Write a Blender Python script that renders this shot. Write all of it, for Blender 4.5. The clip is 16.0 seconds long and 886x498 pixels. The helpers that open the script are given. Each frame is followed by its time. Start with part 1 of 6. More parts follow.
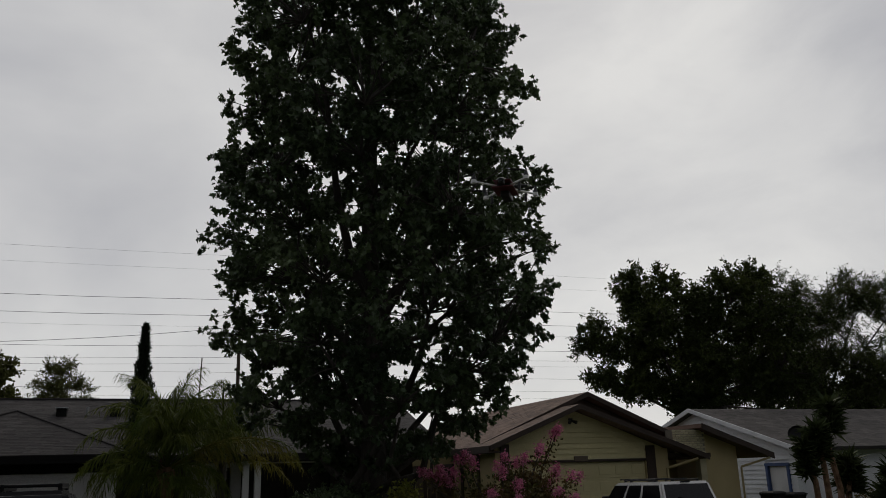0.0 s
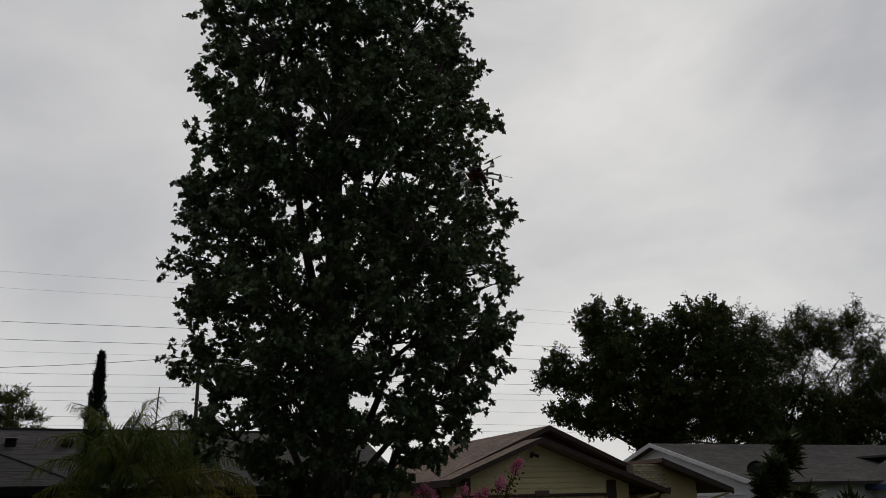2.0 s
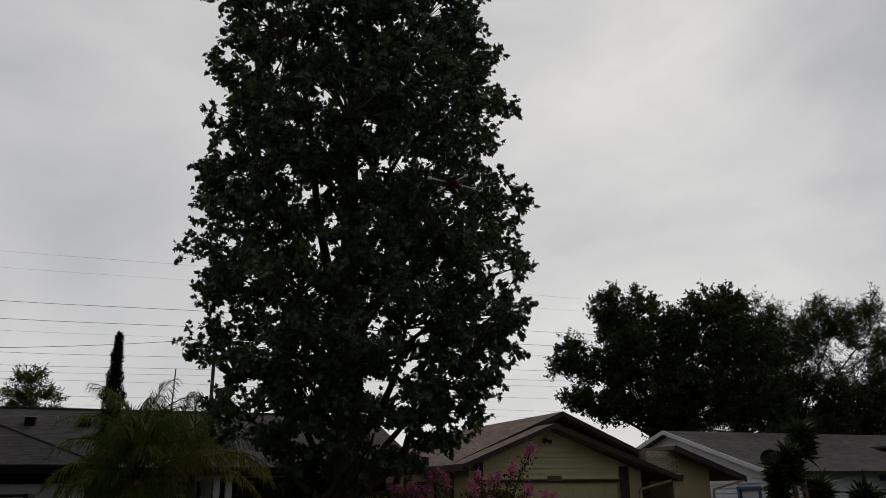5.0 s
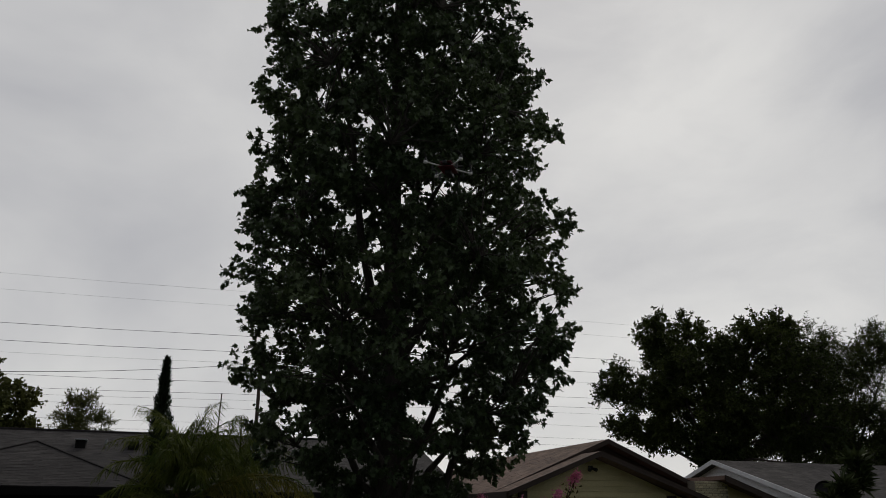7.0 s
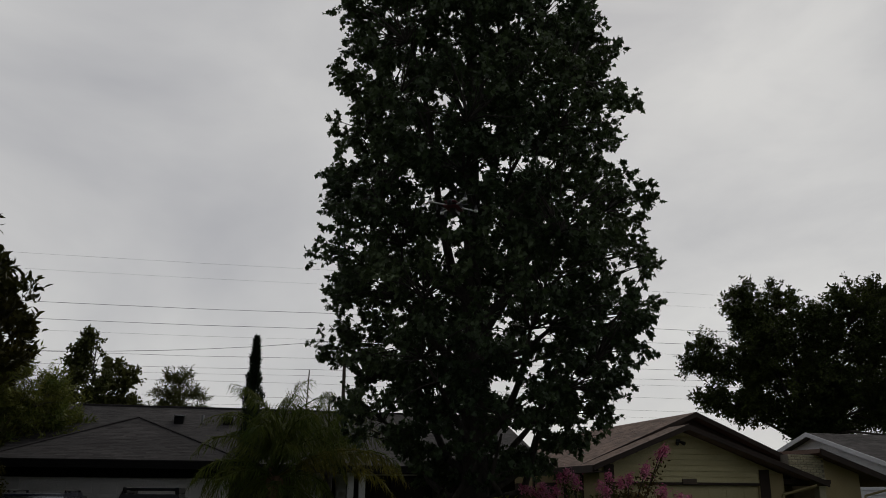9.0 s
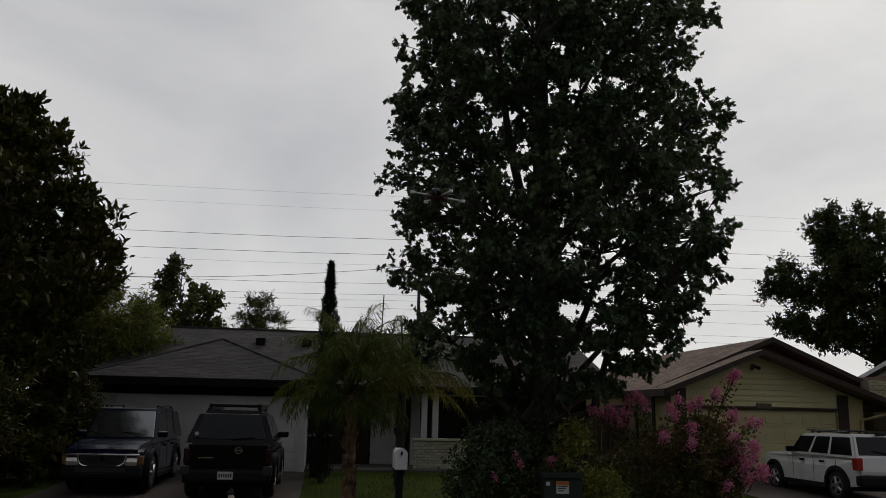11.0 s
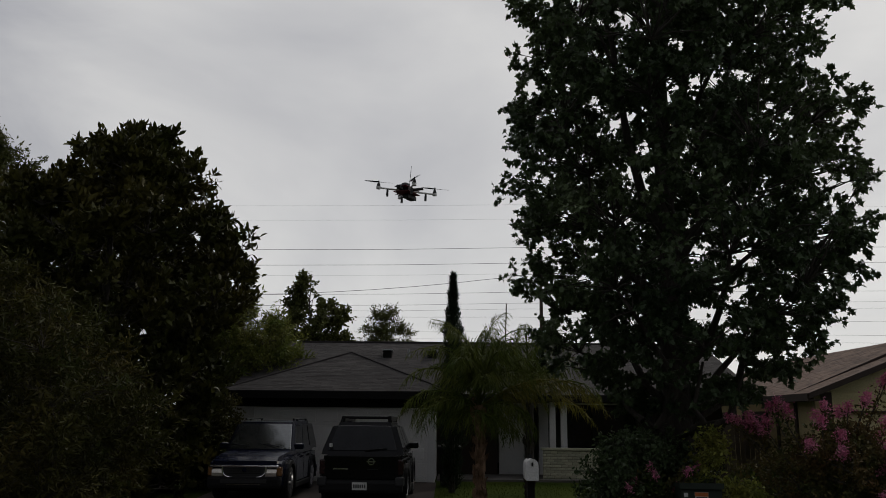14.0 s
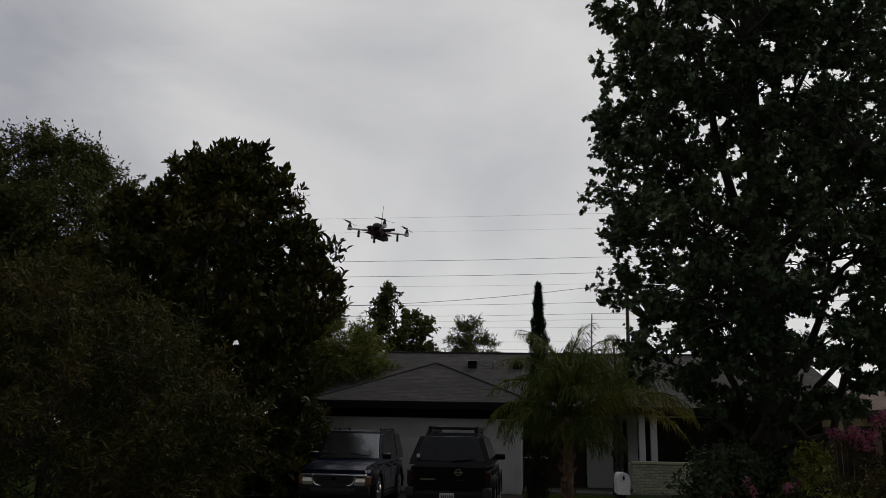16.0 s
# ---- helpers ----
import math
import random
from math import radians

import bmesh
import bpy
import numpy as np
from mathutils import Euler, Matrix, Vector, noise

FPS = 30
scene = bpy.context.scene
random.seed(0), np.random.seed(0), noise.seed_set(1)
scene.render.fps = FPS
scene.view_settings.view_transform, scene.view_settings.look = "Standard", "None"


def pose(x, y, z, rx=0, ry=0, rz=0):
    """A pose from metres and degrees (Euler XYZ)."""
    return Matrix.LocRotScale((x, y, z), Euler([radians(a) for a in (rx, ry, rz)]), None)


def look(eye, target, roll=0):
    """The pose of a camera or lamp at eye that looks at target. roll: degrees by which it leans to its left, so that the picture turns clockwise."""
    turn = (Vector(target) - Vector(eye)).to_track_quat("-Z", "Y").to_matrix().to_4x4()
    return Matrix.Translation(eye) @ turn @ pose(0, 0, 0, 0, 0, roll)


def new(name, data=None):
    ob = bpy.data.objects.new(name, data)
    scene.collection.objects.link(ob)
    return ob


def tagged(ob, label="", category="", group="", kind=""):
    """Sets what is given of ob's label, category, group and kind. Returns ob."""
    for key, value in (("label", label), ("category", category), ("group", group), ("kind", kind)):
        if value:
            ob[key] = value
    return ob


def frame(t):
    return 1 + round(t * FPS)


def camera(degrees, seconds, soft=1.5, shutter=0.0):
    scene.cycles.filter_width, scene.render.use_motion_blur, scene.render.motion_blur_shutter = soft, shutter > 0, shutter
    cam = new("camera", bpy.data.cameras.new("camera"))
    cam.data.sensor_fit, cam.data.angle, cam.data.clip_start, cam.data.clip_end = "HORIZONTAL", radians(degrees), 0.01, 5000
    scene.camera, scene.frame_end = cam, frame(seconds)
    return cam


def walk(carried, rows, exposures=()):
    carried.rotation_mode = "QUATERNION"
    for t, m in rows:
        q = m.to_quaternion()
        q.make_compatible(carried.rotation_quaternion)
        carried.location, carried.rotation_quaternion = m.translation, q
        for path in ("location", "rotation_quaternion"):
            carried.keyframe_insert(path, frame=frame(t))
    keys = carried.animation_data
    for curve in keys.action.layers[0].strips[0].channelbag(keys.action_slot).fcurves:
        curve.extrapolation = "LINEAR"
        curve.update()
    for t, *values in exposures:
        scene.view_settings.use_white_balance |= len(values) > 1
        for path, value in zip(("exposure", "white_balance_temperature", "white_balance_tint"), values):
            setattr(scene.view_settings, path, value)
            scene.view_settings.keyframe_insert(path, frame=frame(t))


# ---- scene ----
cam = camera(57.5, 16.0, soft=0.8, shutter=0.12)
PATH = [
    (0.0, pose(-0.031, 0.040, 1.718, 105.62, 1.61, -20.30)),
    (0.5, pose(-0.024, 0.044, 1.711, 104.50, 1.61, -21.92)),
    (1.0, pose(-0.020, 0.038, 1.715, 104.88, 1.54, -22.98)),
    (1.5, pose(-0.016, 0.042, 1.708, 106.48, 1.61, -23.48)),
    (2.0, pose(-0.001, 0.042, 1.713, 107.79, 1.43, -22.92)),
    (2.5, pose(-0.024, 0.039, 1.703, 107.42, 0.91, -23.04)),
    (3.0, pose(0.019, 0.088, 1.716, 107.52, 1.22, -23.66)),
    (3.5, pose(-0.016, 0.028, 1.710, 107.26, 0.98, -23.29)),
    (4.0, pose(-0.013, 0.028, 1.711, 106.69, 0.71, -22.60)),
    (6.5, pose(-0.017, 0.032, 1.696, 107.56, 0.14, -20.99)),
    (7.0, pose(-0.004, 0.030, 1.683, 108.61, -0.19, -19.12)),
    (7.5, pose(-0.021, 0.040, 1.668, 109.91, 0.10, -17.54)),
    (8.0, pose(-0.033, 0.008, 1.672, 109.53, 0.26, -17.08)),
    (8.5, pose(0.000, -0.003, 1.710, 109.06, 0.03, -15.73)),
    (9.0, pose(-0.024, 0.007, 1.719, 106.76, -0.41, -13.32)),
    (9.2, pose(-0.005, 0.004, 1.713, 105.54, -0.68, -12.13)),
    (11.3, pose(0.065, -0.074, 1.681, 101.06, -1.05, -7.41)),
    (11.5, pose(0.051, -0.032, 1.684, 100.82, -0.90, -6.74)),
    (12.0, pose(0.063, -0.004, 1.686, 101.21, -0.58, -5.06)),
    (12.5, pose(0.053, -0.059, 1.697, 101.71, -0.54, -4.29)),
    (13.0, pose(0.044, -0.030, 1.702, 102.16, -0.34, -2.22)),
    (13.5, pose(0.034, -0.027, 1.705, 101.97, -0.37, -1.02)),
    (14.0, pose(0.039, -0.053, 1.705, 101.93, -0.52, 0.67)),
    (14.5, pose(0.017, -0.043, 1.700, 101.98, -0.57, 2.12)),
    (15.0, pose(0.012, -0.037, 1.708, 102.43, -0.64, 3.37)),
    (15.5, pose(0.002, -0.048, 1.707, 102.31, -1.04, 4.76)),
    (16.0, pose(-0.009, -0.051, 1.702, 102.60, -1.14, 6.51)),
]
walk(cam, PATH, exposures=[(0.0, 0.05), (4.0, 0.05), (7.5, 0.0), (9.0, -0.1), (11.3, 0.12), (12.5, 0.11), (14.0, 0.08), (16.0, 0.12)])

# ---------------------------------------------------------------- daylight: a bright overcast sky
SUN_AZ, SUN_EL = radians(28), radians(42)   # azimuth from +y towards +x
world = bpy.data.worlds.new("overcast")
scene.world = world
world.use_nodes = True
wn, wl = world.node_tree.nodes, world.node_tree.links
wn.clear()


def wnode(kind, **values):
    n = wn.new(kind)
    for key, value in values.items():
        n.inputs[key].default_value = value
    return n


w_out = wnode("ShaderNodeOutputWorld")
w_sky = wnode("ShaderNodeTexSky")
w_sky.sky_type, w_sky.sun_disc = "NISHITA", False
w_sky.sun_elevation, w_sky.sun_rotation = SUN_EL, SUN_AZ
w_bg1 = wnode("ShaderNodeBackground", Strength=0.05)
w_bg2 = wnode("ShaderNodeBackground", Strength=1.0)
w_mix = wnode("ShaderNodeMixShader", Fac=0.93)
w_co = wnode("ShaderNodeTexCoord")
w_map = wnode("ShaderNodeMapping", Scale=(1.0, 1.0, 1.9), Location=(2.3, 0.4, 0.9))
w_n1 = wnode("ShaderNodeTexNoise", Scale=1.7, Detail=6.0, Roughness=0.5, Distortion=0.4)
w_n2 = wnode("ShaderNodeTexNoise", Scale=5.0, Detail=7.0, Roughness=0.6, Distortion=0.6)
w_m1 = wnode("ShaderNodeMix")
w_m1.inputs["Factor"].default_value = 0.22
w_ramp = wnode("ShaderNodeValToRGB")
w_ramp.color_ramp.elements[0].position, w_ramp.color_ramp.elements[0].color = 0.26, (0.285, 0.29, 0.325, 1)
w_ramp.color_ramp.elements[1].position, w_ramp.color_ramp.elements[1].color = 0.69, (0.66, 0.652, 0.636, 1)
# the veil of cloud is brightest towards the hidden sun, heavy and dark on the far side
w_dot = wnode("ShaderNodeVectorMath")
w_dot.operation = "DOT_PRODUCT"
w_dot.inputs[1].default_value = (math.sin(SUN_AZ) * math.cos(0.3), math.cos(SUN_AZ) * math.cos(0.3), math.sin(0.3))
w_rng = wnode("ShaderNodeMapRange")
w_rng.inputs["From Min"].default_value, w_rng.inputs["From Max"].default_value = 0.5, 1.0
w_rng.inputs["To Min"].default_value, w_rng.inputs["To Max"].default_value = -0.17, 0.19
w_add = wnode("ShaderNodeMath")
wl.new(w_co.outputs["Generated"], w_map.inputs["Vector"])
for n in (w_n1, w_n2):
    wl.new(w_map.outputs[0], n.inputs["Vector"])
wl.new(w_n1.outputs[0], w_m1.inputs["A"])
wl.new(w_n2.outputs[0], w_m1.inputs["B"])
wl.new(w_co.outputs["Generated"], w_dot.inputs[0])
wl.new(w_dot.outputs["Value"], w_rng.inputs[0])
wl.new(w_m1.outputs[0], w_add.inputs[0])
wl.new(w_rng.outputs[0], w_add.inputs[1])
# heavier banks of cloud, ragged at their edges
w_last = w_add
for towards, lo, hi, dark in (((0.73, 0.49, 0.48), 1.0, 1.04, -0.2), ((-0.05, 0.92, 0.39), 0.97, 1.05, -0.22)):
    w_bank, w_brag, w_brng, w_sum = wnode("ShaderNodeVectorMath"), wnode("ShaderNodeMath"), wnode("ShaderNodeMapRange"), wnode("ShaderNodeMath")
    w_bank.operation, w_bank.inputs[1].default_value = "DOT_PRODUCT", Vector(towards).normalized()
    w_brag.operation, w_brag.inputs[1].default_value = "MULTIPLY_ADD", 0.06
    w_brng.interpolation_type = "SMOOTHSTEP"
    w_brng.inputs["From Min"].default_value, w_brng.inputs["From Max"].default_value = lo, hi
    w_brng.inputs["To Min"].default_value, w_brng.inputs["To Max"].default_value = 0.0, dark
    wl.new(w_co.outputs["Generated"], w_bank.inputs[0])
    wl.new(w_n2.outputs[0], w_brag.inputs[0])
    wl.new(w_bank.outputs["Value"], w_brag.inputs[2])
    wl.new(w_brag.outputs[0], w_brng.inputs[0])
    wl.new(w_last.outputs[0], w_sum.inputs[0])
    wl.new(w_brng.outputs[0], w_sum.inputs[1])
    w_last = w_sum
wl.new(w_last.outputs[0], w_ramp.inputs[0])
wl.new(w_sky.outputs[0], w_bg1.inputs[0])
w_far = wnode("ShaderNodeMapRange")
w_far.interpolation_type = "SMOOTHSTEP"
w_far.inputs["From Min"].default_value, w_far.inputs["From Max"].default_value = -0.5, 0.75
w_far.inputs["To Min"].default_value, w_far.inputs["To Max"].default_value = 0.66, 1.08
wl.new(w_dot.outputs["Value"], w_far.inputs[0])
wl.new(w_far.outputs[0], w_bg2.inputs["Strength"])
wl.new(w_ramp.outputs[0], w_bg2.inputs[0])
wl.new(w_bg1.outputs[0], w_mix.inputs[1])
wl.new(w_bg2.outputs[0], w_mix.inputs[2])
wl.new(w_mix.outputs[0], w_out.inputs[0])

sun = new("sun", bpy.data.lights.new("sun", "SUN"))
sun.data.energy, sun.data.angle, sun.data.color = 0.5, radians(25), (1.0, 0.93, 0.82)
sun.matrix_world = look((60 * math.sin(SUN_AZ), 60 * math.cos(SUN_AZ), 60 * math.tan(SUN_EL)), (0, 0, 0))


# ---------------------------------------------------------------- materials
def material(name, a, b, rough=0.7, metal=0.0, scale=1.5, fine=40.0, bump=0.15, vary=0.0, island=0.0, stretch=(1, 1, 1), lets=0.0, coat=0.0, depth=0.01, spec=0.5):
    """Two colours mixed by broad noise, a fine grain over them, bump and an uneven gloss."""
    m = bpy.data.materials.new(name)
    m.use_nodes = True
    ns, ls = m.node_tree.nodes, m.node_tree.links
    p, out = ns["Principled BSDF"], ns["Material Output"]
    co, mp = ns.new("ShaderNodeTexCoord"), ns.new("ShaderNodeMapping")
    mp.inputs["Scale"].default_value = stretch
    ls.new(co.outputs["Object"], mp.inputs["Vector"])
    n1, n2 = ns.new("ShaderNodeTexNoise"), ns.new("ShaderNodeTexNoise")
    n1.inputs["Scale"].default_value, n1.inputs["Detail"].default_value = scale, 5
    n2.inputs["Scale"].default_value, n2.inputs["Detail"].default_value = fine, 3
    for n in (n1, n2):
        ls.new(mp.outputs[0], n.inputs["Vector"])
    ramp = ns.new("ShaderNodeMapRange")
    ramp.inputs["From Min"].default_value, ramp.inputs["From Max"].default_value = 0.33, 0.67
    ls.new(n1.outputs[0], ramp.inputs[0])
    mix = ns.new("ShaderNodeMix")
    mix.data_type = "RGBA"
    mix.inputs["A"].default_value, mix.inputs["B"].default_value = (*a, 1), (*b, 1)
    ls.new(ramp.outputs[0], mix.inputs["Factor"])
    val = ns.new("ShaderNodeMapRange")
    val.inputs["From Min"].default_value, val.inputs["From Max"].default_value = 0.25, 0.75
    val.inputs["To Min"].default_value, val.inputs["To Max"].default_value = 0.78, 1.18
    ls.new(n2.outputs[0], val.inputs[0])
    hsv = ns.new("ShaderNodeHueSaturation")
    ls.new(mix.outputs["Result"], hsv.inputs["Color"])
    last = val.outputs[0]
    for amount, kind, socket in ((vary, "ShaderNodeObjectInfo", "Random"), (island, "ShaderNodeNewGeometry", "Random Per Island")):
        if amount:
            src, r, mul = ns.new(kind), ns.new("ShaderNodeMapRange"), ns.new("ShaderNodeMath")
            r.inputs["To Min"].default_value, r.inputs["To Max"].default_value = 1 - amount, 1 + amount
            mul.operation = "MULTIPLY"
            ls.new(src.outputs[socket], r.inputs[0])
            ls.new(last, mul.inputs[0])
            ls.new(r.outputs[0], mul.inputs[1])
            last = mul.outputs[0]
    ls.new(last, hsv.inputs["Value"])
    ls.new(hsv.outputs[0], p.inputs["Base Color"])
    p.inputs["Metallic"].default_value = metal
    p.inputs["Specular IOR Level"].default_value = 0.12 if lets and spec == 0.5 else spec
    rr = ns.new("ShaderNodeMapRange")
    rr.inputs["To Min"].default_value, rr.inputs["To Max"].default_value = max(rough - 0.12, 0.02), min(rough + 0.12, 1)
    ls.new(n1.outputs[0], rr.inputs[0])
    ls.new(rr.outputs[0], p.inputs["Roughness"])
    p.inputs["Coat Weight"].default_value = coat
    p.inputs["Coat Roughness"].default_value = 0.05
    if bump:
        bp = ns.new("ShaderNodeBump")
        bp.inputs["Strength"].default_value, bp.inputs["Distance"].default_value = bump, depth
        ls.new(n2.outputs[0], bp.inputs["Height"])
        ls.new(bp.outputs[0], p.inputs["Normal"])
    if lets:
        tr, mx = ns.new("ShaderNodeBsdfTranslucent"), ns.new("ShaderNodeMixShader")
        mx.inputs[0].default_value = lets
        ls.new(hsv.outputs[0], tr.inputs["Color"])
        ls.new(p.outputs[0], mx.inputs[1])
        ls.new(tr.outputs[0], mx.inputs[2])
        ls.new(mx.outputs[0], out.inputs[0])
    return m


M_GRASS = material("lawn grass", (0.03, 0.05, 0.008), (0.055, 0.072, 0.012), 0.98, scale=0.6, fine=30, bump=0.6, depth=0.04, spec=0.03)
M_ASPHALT = material("asphalt", (0.045, 0.045, 0.047), (0.07, 0.068, 0.066), 0.9, scale=0.5, fine=90, bump=0.4)
M_CONCRETE = material("concrete paving", (0.1, 0.092, 0.08), (0.17, 0.155, 0.135), 0.9, scale=0.7, fine=50, bump=0.2)
M_DRIVE = material("dark brown driveway paving", (0.04, 0.03, 0.025), (0.07, 0.053, 0.044), 0.9, scale=0.7, fine=50, bump=0.25)
M_BARK = material("grey bark", (0.035, 0.028, 0.023), (0.08, 0.068, 0.056), 0.95, scale=3, fine=22, bump=0.9, stretch=(3, 3, 0.5), depth=0.03)
M_PALMBARK = material("fibrous palm bark", (0.12, 0.065, 0.04), (0.3, 0.18, 0.11), 0.95, scale=6, fine=30, bump=0.9, stretch=(2, 2, 1), depth=0.03)
M_GUM = material("sweetgum leaves", (0.046, 0.076, 0.034), (0.096, 0.13, 0.055), 0.38, spec=0.24, scale=0.35, fine=12, bump=0, island=0.4, lets=0.22)
M_OAK = material("oak leaves", (0.034, 0.05, 0.014), (0.072, 0.088, 0.022), 0.6, scale=0.25, fine=10, bump=0, island=0.4, lets=0.2)
M_MAGNOLIA = material("glossy broad leaves", (0.0378, 0.0456, 0.0098), (0.0855, 0.0736, 0.0168), 0.5, scale=0.5, fine=10, bump=0, island=0.45, lets=0.12)
M_BUSH = material("reddish shrub leaves", (0.042, 0.052, 0.011), (0.086, 0.07, 0.018), 0.6, scale=0.9, fine=10, bump=0, island=0.45, lets=0.18)
M_YELLOWLEAF = material("yellow-green leaves", (0.1, 0.14, 0.025), (0.2, 0.2, 0.045), 0.5, scale=1.5, fine=10, bump=0, island=0.35, lets=0.25)
M_LIME = material("bright yellow-green leaves", (0.19, 0.23, 0.045), (0.32, 0.3, 0.075), 0.5, scale=1.5, fine=10, bump=0, island=0.35, lets=0.3)
M_MYRTLE = material("myrtle leaves", (0.055, 0.085, 0.022), (0.15, 0.085, 0.036), 0.6, scale=1.4, fine=10, bump=0, island=0.4, lets=0.2)
M_BLOSSOM = material("pink blossom", (0.6, 0.15, 0.29), (0.74, 0.32, 0.46), 0.7, scale=6, fine=20, bump=0, island=0.35, lets=0.3)
M_PALM = material("palm leaflets", (0.06, 0.096, 0.016), (0.13, 0.146, 0.027), 0.6, scale=1.2, fine=10, bump=0, island=0.35, lets=0.25)
M_OLDPALM = material("yellowing palm leaflets", (0.15, 0.15, 0.03), (0.26, 0.23, 0.055), 0.6, scale=1.2, fine=10, bump=0, island=0.35, lets=0.25)
M_CYPRESS = material("cypress scales", (0.018, 0.03, 0.016), (0.035, 0.05, 0.025), 0.7, scale=2, fine=20, bump=0, island=0.4, lets=0.1)
M_FAR = material("distant leaves", (0.058, 0.07, 0.02), (0.105, 0.108, 0.032), 0.7, scale=0.3, fine=8, bump=0, island=0.35, lets=0.2)
M_SHINGLE = material("charcoal shingles", (0.032, 0.029, 0.029), (0.055, 0.05, 0.049), 0.95, spec=0.25, scale=0.8, fine=14, bump=0.5, stretch=(1, 1, 4), depth=0.02, island=0.3)
M_BROWNSHINGLE = material("brown shingles", (0.115, 0.074, 0.056), (0.18, 0.122, 0.094), 0.95, spec=0.25, scale=0.6, fine=14, bump=0.5, stretch=(1, 1, 4), depth=0.02, island=0.28)
M_GREYSHINGLE = material("grey shingles", (0.05, 0.045, 0.043), (0.085, 0.077, 0.072), 0.95, spec=0.25, scale=0.6, fine=14, bump=0.5, stretch=(1, 1, 4), depth=0.02, island=0.28)
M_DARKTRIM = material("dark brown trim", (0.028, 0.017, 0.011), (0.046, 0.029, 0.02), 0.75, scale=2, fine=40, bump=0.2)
M_BLACKTRIM = material("black fascia", (0.007, 0.007, 0.007), (0.013, 0.0125, 0.012), 0.8, spec=0.2, scale=2, fine=40, bump=0.2)
M_WHITEWALL = material("white painted stucco", (0.62, 0.61, 0.6), (0.75, 0.74, 0.72), 0.8, scale=1.2, fine=60, bump=0.3)
M_WHITEDOOR = material("white garage door paint", (0.74, 0.72, 0.7), (0.82, 0.8, 0.78), 0.55, scale=0.8, fine=50, bump=0.1)
M_TAN = material("tan wall paint", (0.42, 0.34, 0.17), (0.5, 0.41, 0.22), 0.8, scale=0.9, fine=50, bump=0.3)
M_OLIVE = material("yellow-olive siding paint", (0.52, 0.46, 0.24), (0.6, 0.54, 0.3), 0.7, scale=1.2, fine=40, bump=0.2, vary=0.08)
M_BRICK = material("cream painted brick", (0.42, 0.38, 0.24), (0.52, 0.48, 0.32), 0.85, scale=4, fine=50, bump=0.5, vary=0.18)
M_WHITEBRICK = material("pale painted brick", (0.46, 0.45, 0.32), (0.58, 0.56, 0.42), 0.85, scale=4, fine=50, bump=0.5, vary=0.18)
M_MORTAR = material("mortar", (0.2, 0.19, 0.15), (0.28, 0.26, 0.21), 0.95, scale=4, fine=60, bump=0.5)
M_SIDING = material("white clapboard paint", (0.62, 0.63, 0.65), (0.74, 0.75, 0.76), 0.65, scale=1.5, fine=40, bump=0.2, vary=0.06)
M_BLUE = material("blue painted wood", (0.03, 0.06, 0.16), (0.05, 0.085, 0.2), 0.55, scale=2, fine=40, bump=0.15)
M_WOOD = material("weathered fence wood", (0.09, 0.07, 0.05), (0.16, 0.125, 0.09), 0.9, scale=2, fine=30, bump=0.4, vary=0.2)
M_POLE = material("creosoted pole wood", (0.05, 0.035, 0.025), (0.09, 0.065, 0.05), 0.9, scale=1, fine=20, bump=0.3)
M_WIRE = material("weathered cable", (0.05, 0.05, 0.052), (0.08, 0.08, 0.082), 0.6, scale=1, fine=10, bump=0)
M_NAVY = material("dark navy car paint", (0.004, 0.006, 0.02), (0.006, 0.009, 0.028), 0.25, scale=1, fine=200, bump=0, coat=0.4, spec=0.18)
M_BLACKPAINT = material("black car paint", (0.003, 0.003, 0.0033), (0.005, 0.005, 0.0053), 0.25, scale=1, fine=200, bump=0, coat=0.22, spec=0.12)
M_WHITEPAINT = material("white car paint", (0.77, 0.76, 0.73), (0.82, 0.81, 0.78), 0.3, scale=1, fine=100, bump=0, coat=0.8)
M_PLASTIC = material("black trim plastic", (0.007, 0.007, 0.0075), (0.012, 0.012, 0.0125), 0.65, spec=0.25, scale=4, fine=90, bump=0.2)
M_RUBBER = material("tyre rubber", (0.012, 0.012, 0.012), (0.025, 0.024, 0.023), 0.85, scale=6, fine=70, bump=0.3)
M_CHROME = material("chrome", (0.6, 0.6, 0.62), (0.7, 0.7, 0.72), 0.15, metal=1.0, scale=3, fine=60, bump=0)
M_ALLOY = material("silver alloy", (0.42, 0.42, 0.43), (0.55, 0.55, 0.56), 0.35, metal=0.9, scale=6, fine=60, bump=0.05)
M_CARGLASS = material("dark tinted car glass", (0.008, 0.009, 0.01), (0.014, 0.015, 0.016), 0.1, scale=2, fine=20, bump=0, spec=0.3)
M_SCREEN = material("reflective windscreen glass", (0.17, 0.18, 0.18), (0.21, 0.22, 0.22), 0.14, metal=0.85, scale=2, fine=20, bump=0, spec=0.5, coat=1.0)
M_AMBER = material("amber lens", (0.2, 0.09, 0.035), (0.27, 0.13, 0.045), 0.2, scale=20, fine=60, bump=0.1, coat=0.6)
M_REDLENS = material("red lens", (0.35, 0.02, 0.02), (0.45, 0.035, 0.03), 0.2, scale=20, fine=60, bump=0.1, coat=0.6)
M_SMOKED = material("smoked red lens", (0.02, 0.006, 0.006), (0.03, 0.008, 0.008), 0.25, scale=20, fine=60, bump=0.1)
M_BACKDROP = material("dark backdrop foliage", (0.02, 0.03, 0.012), (0.04, 0.05, 0.02), 0.95, scale=0.5, fine=6, bump=0.8, depth=0.1)
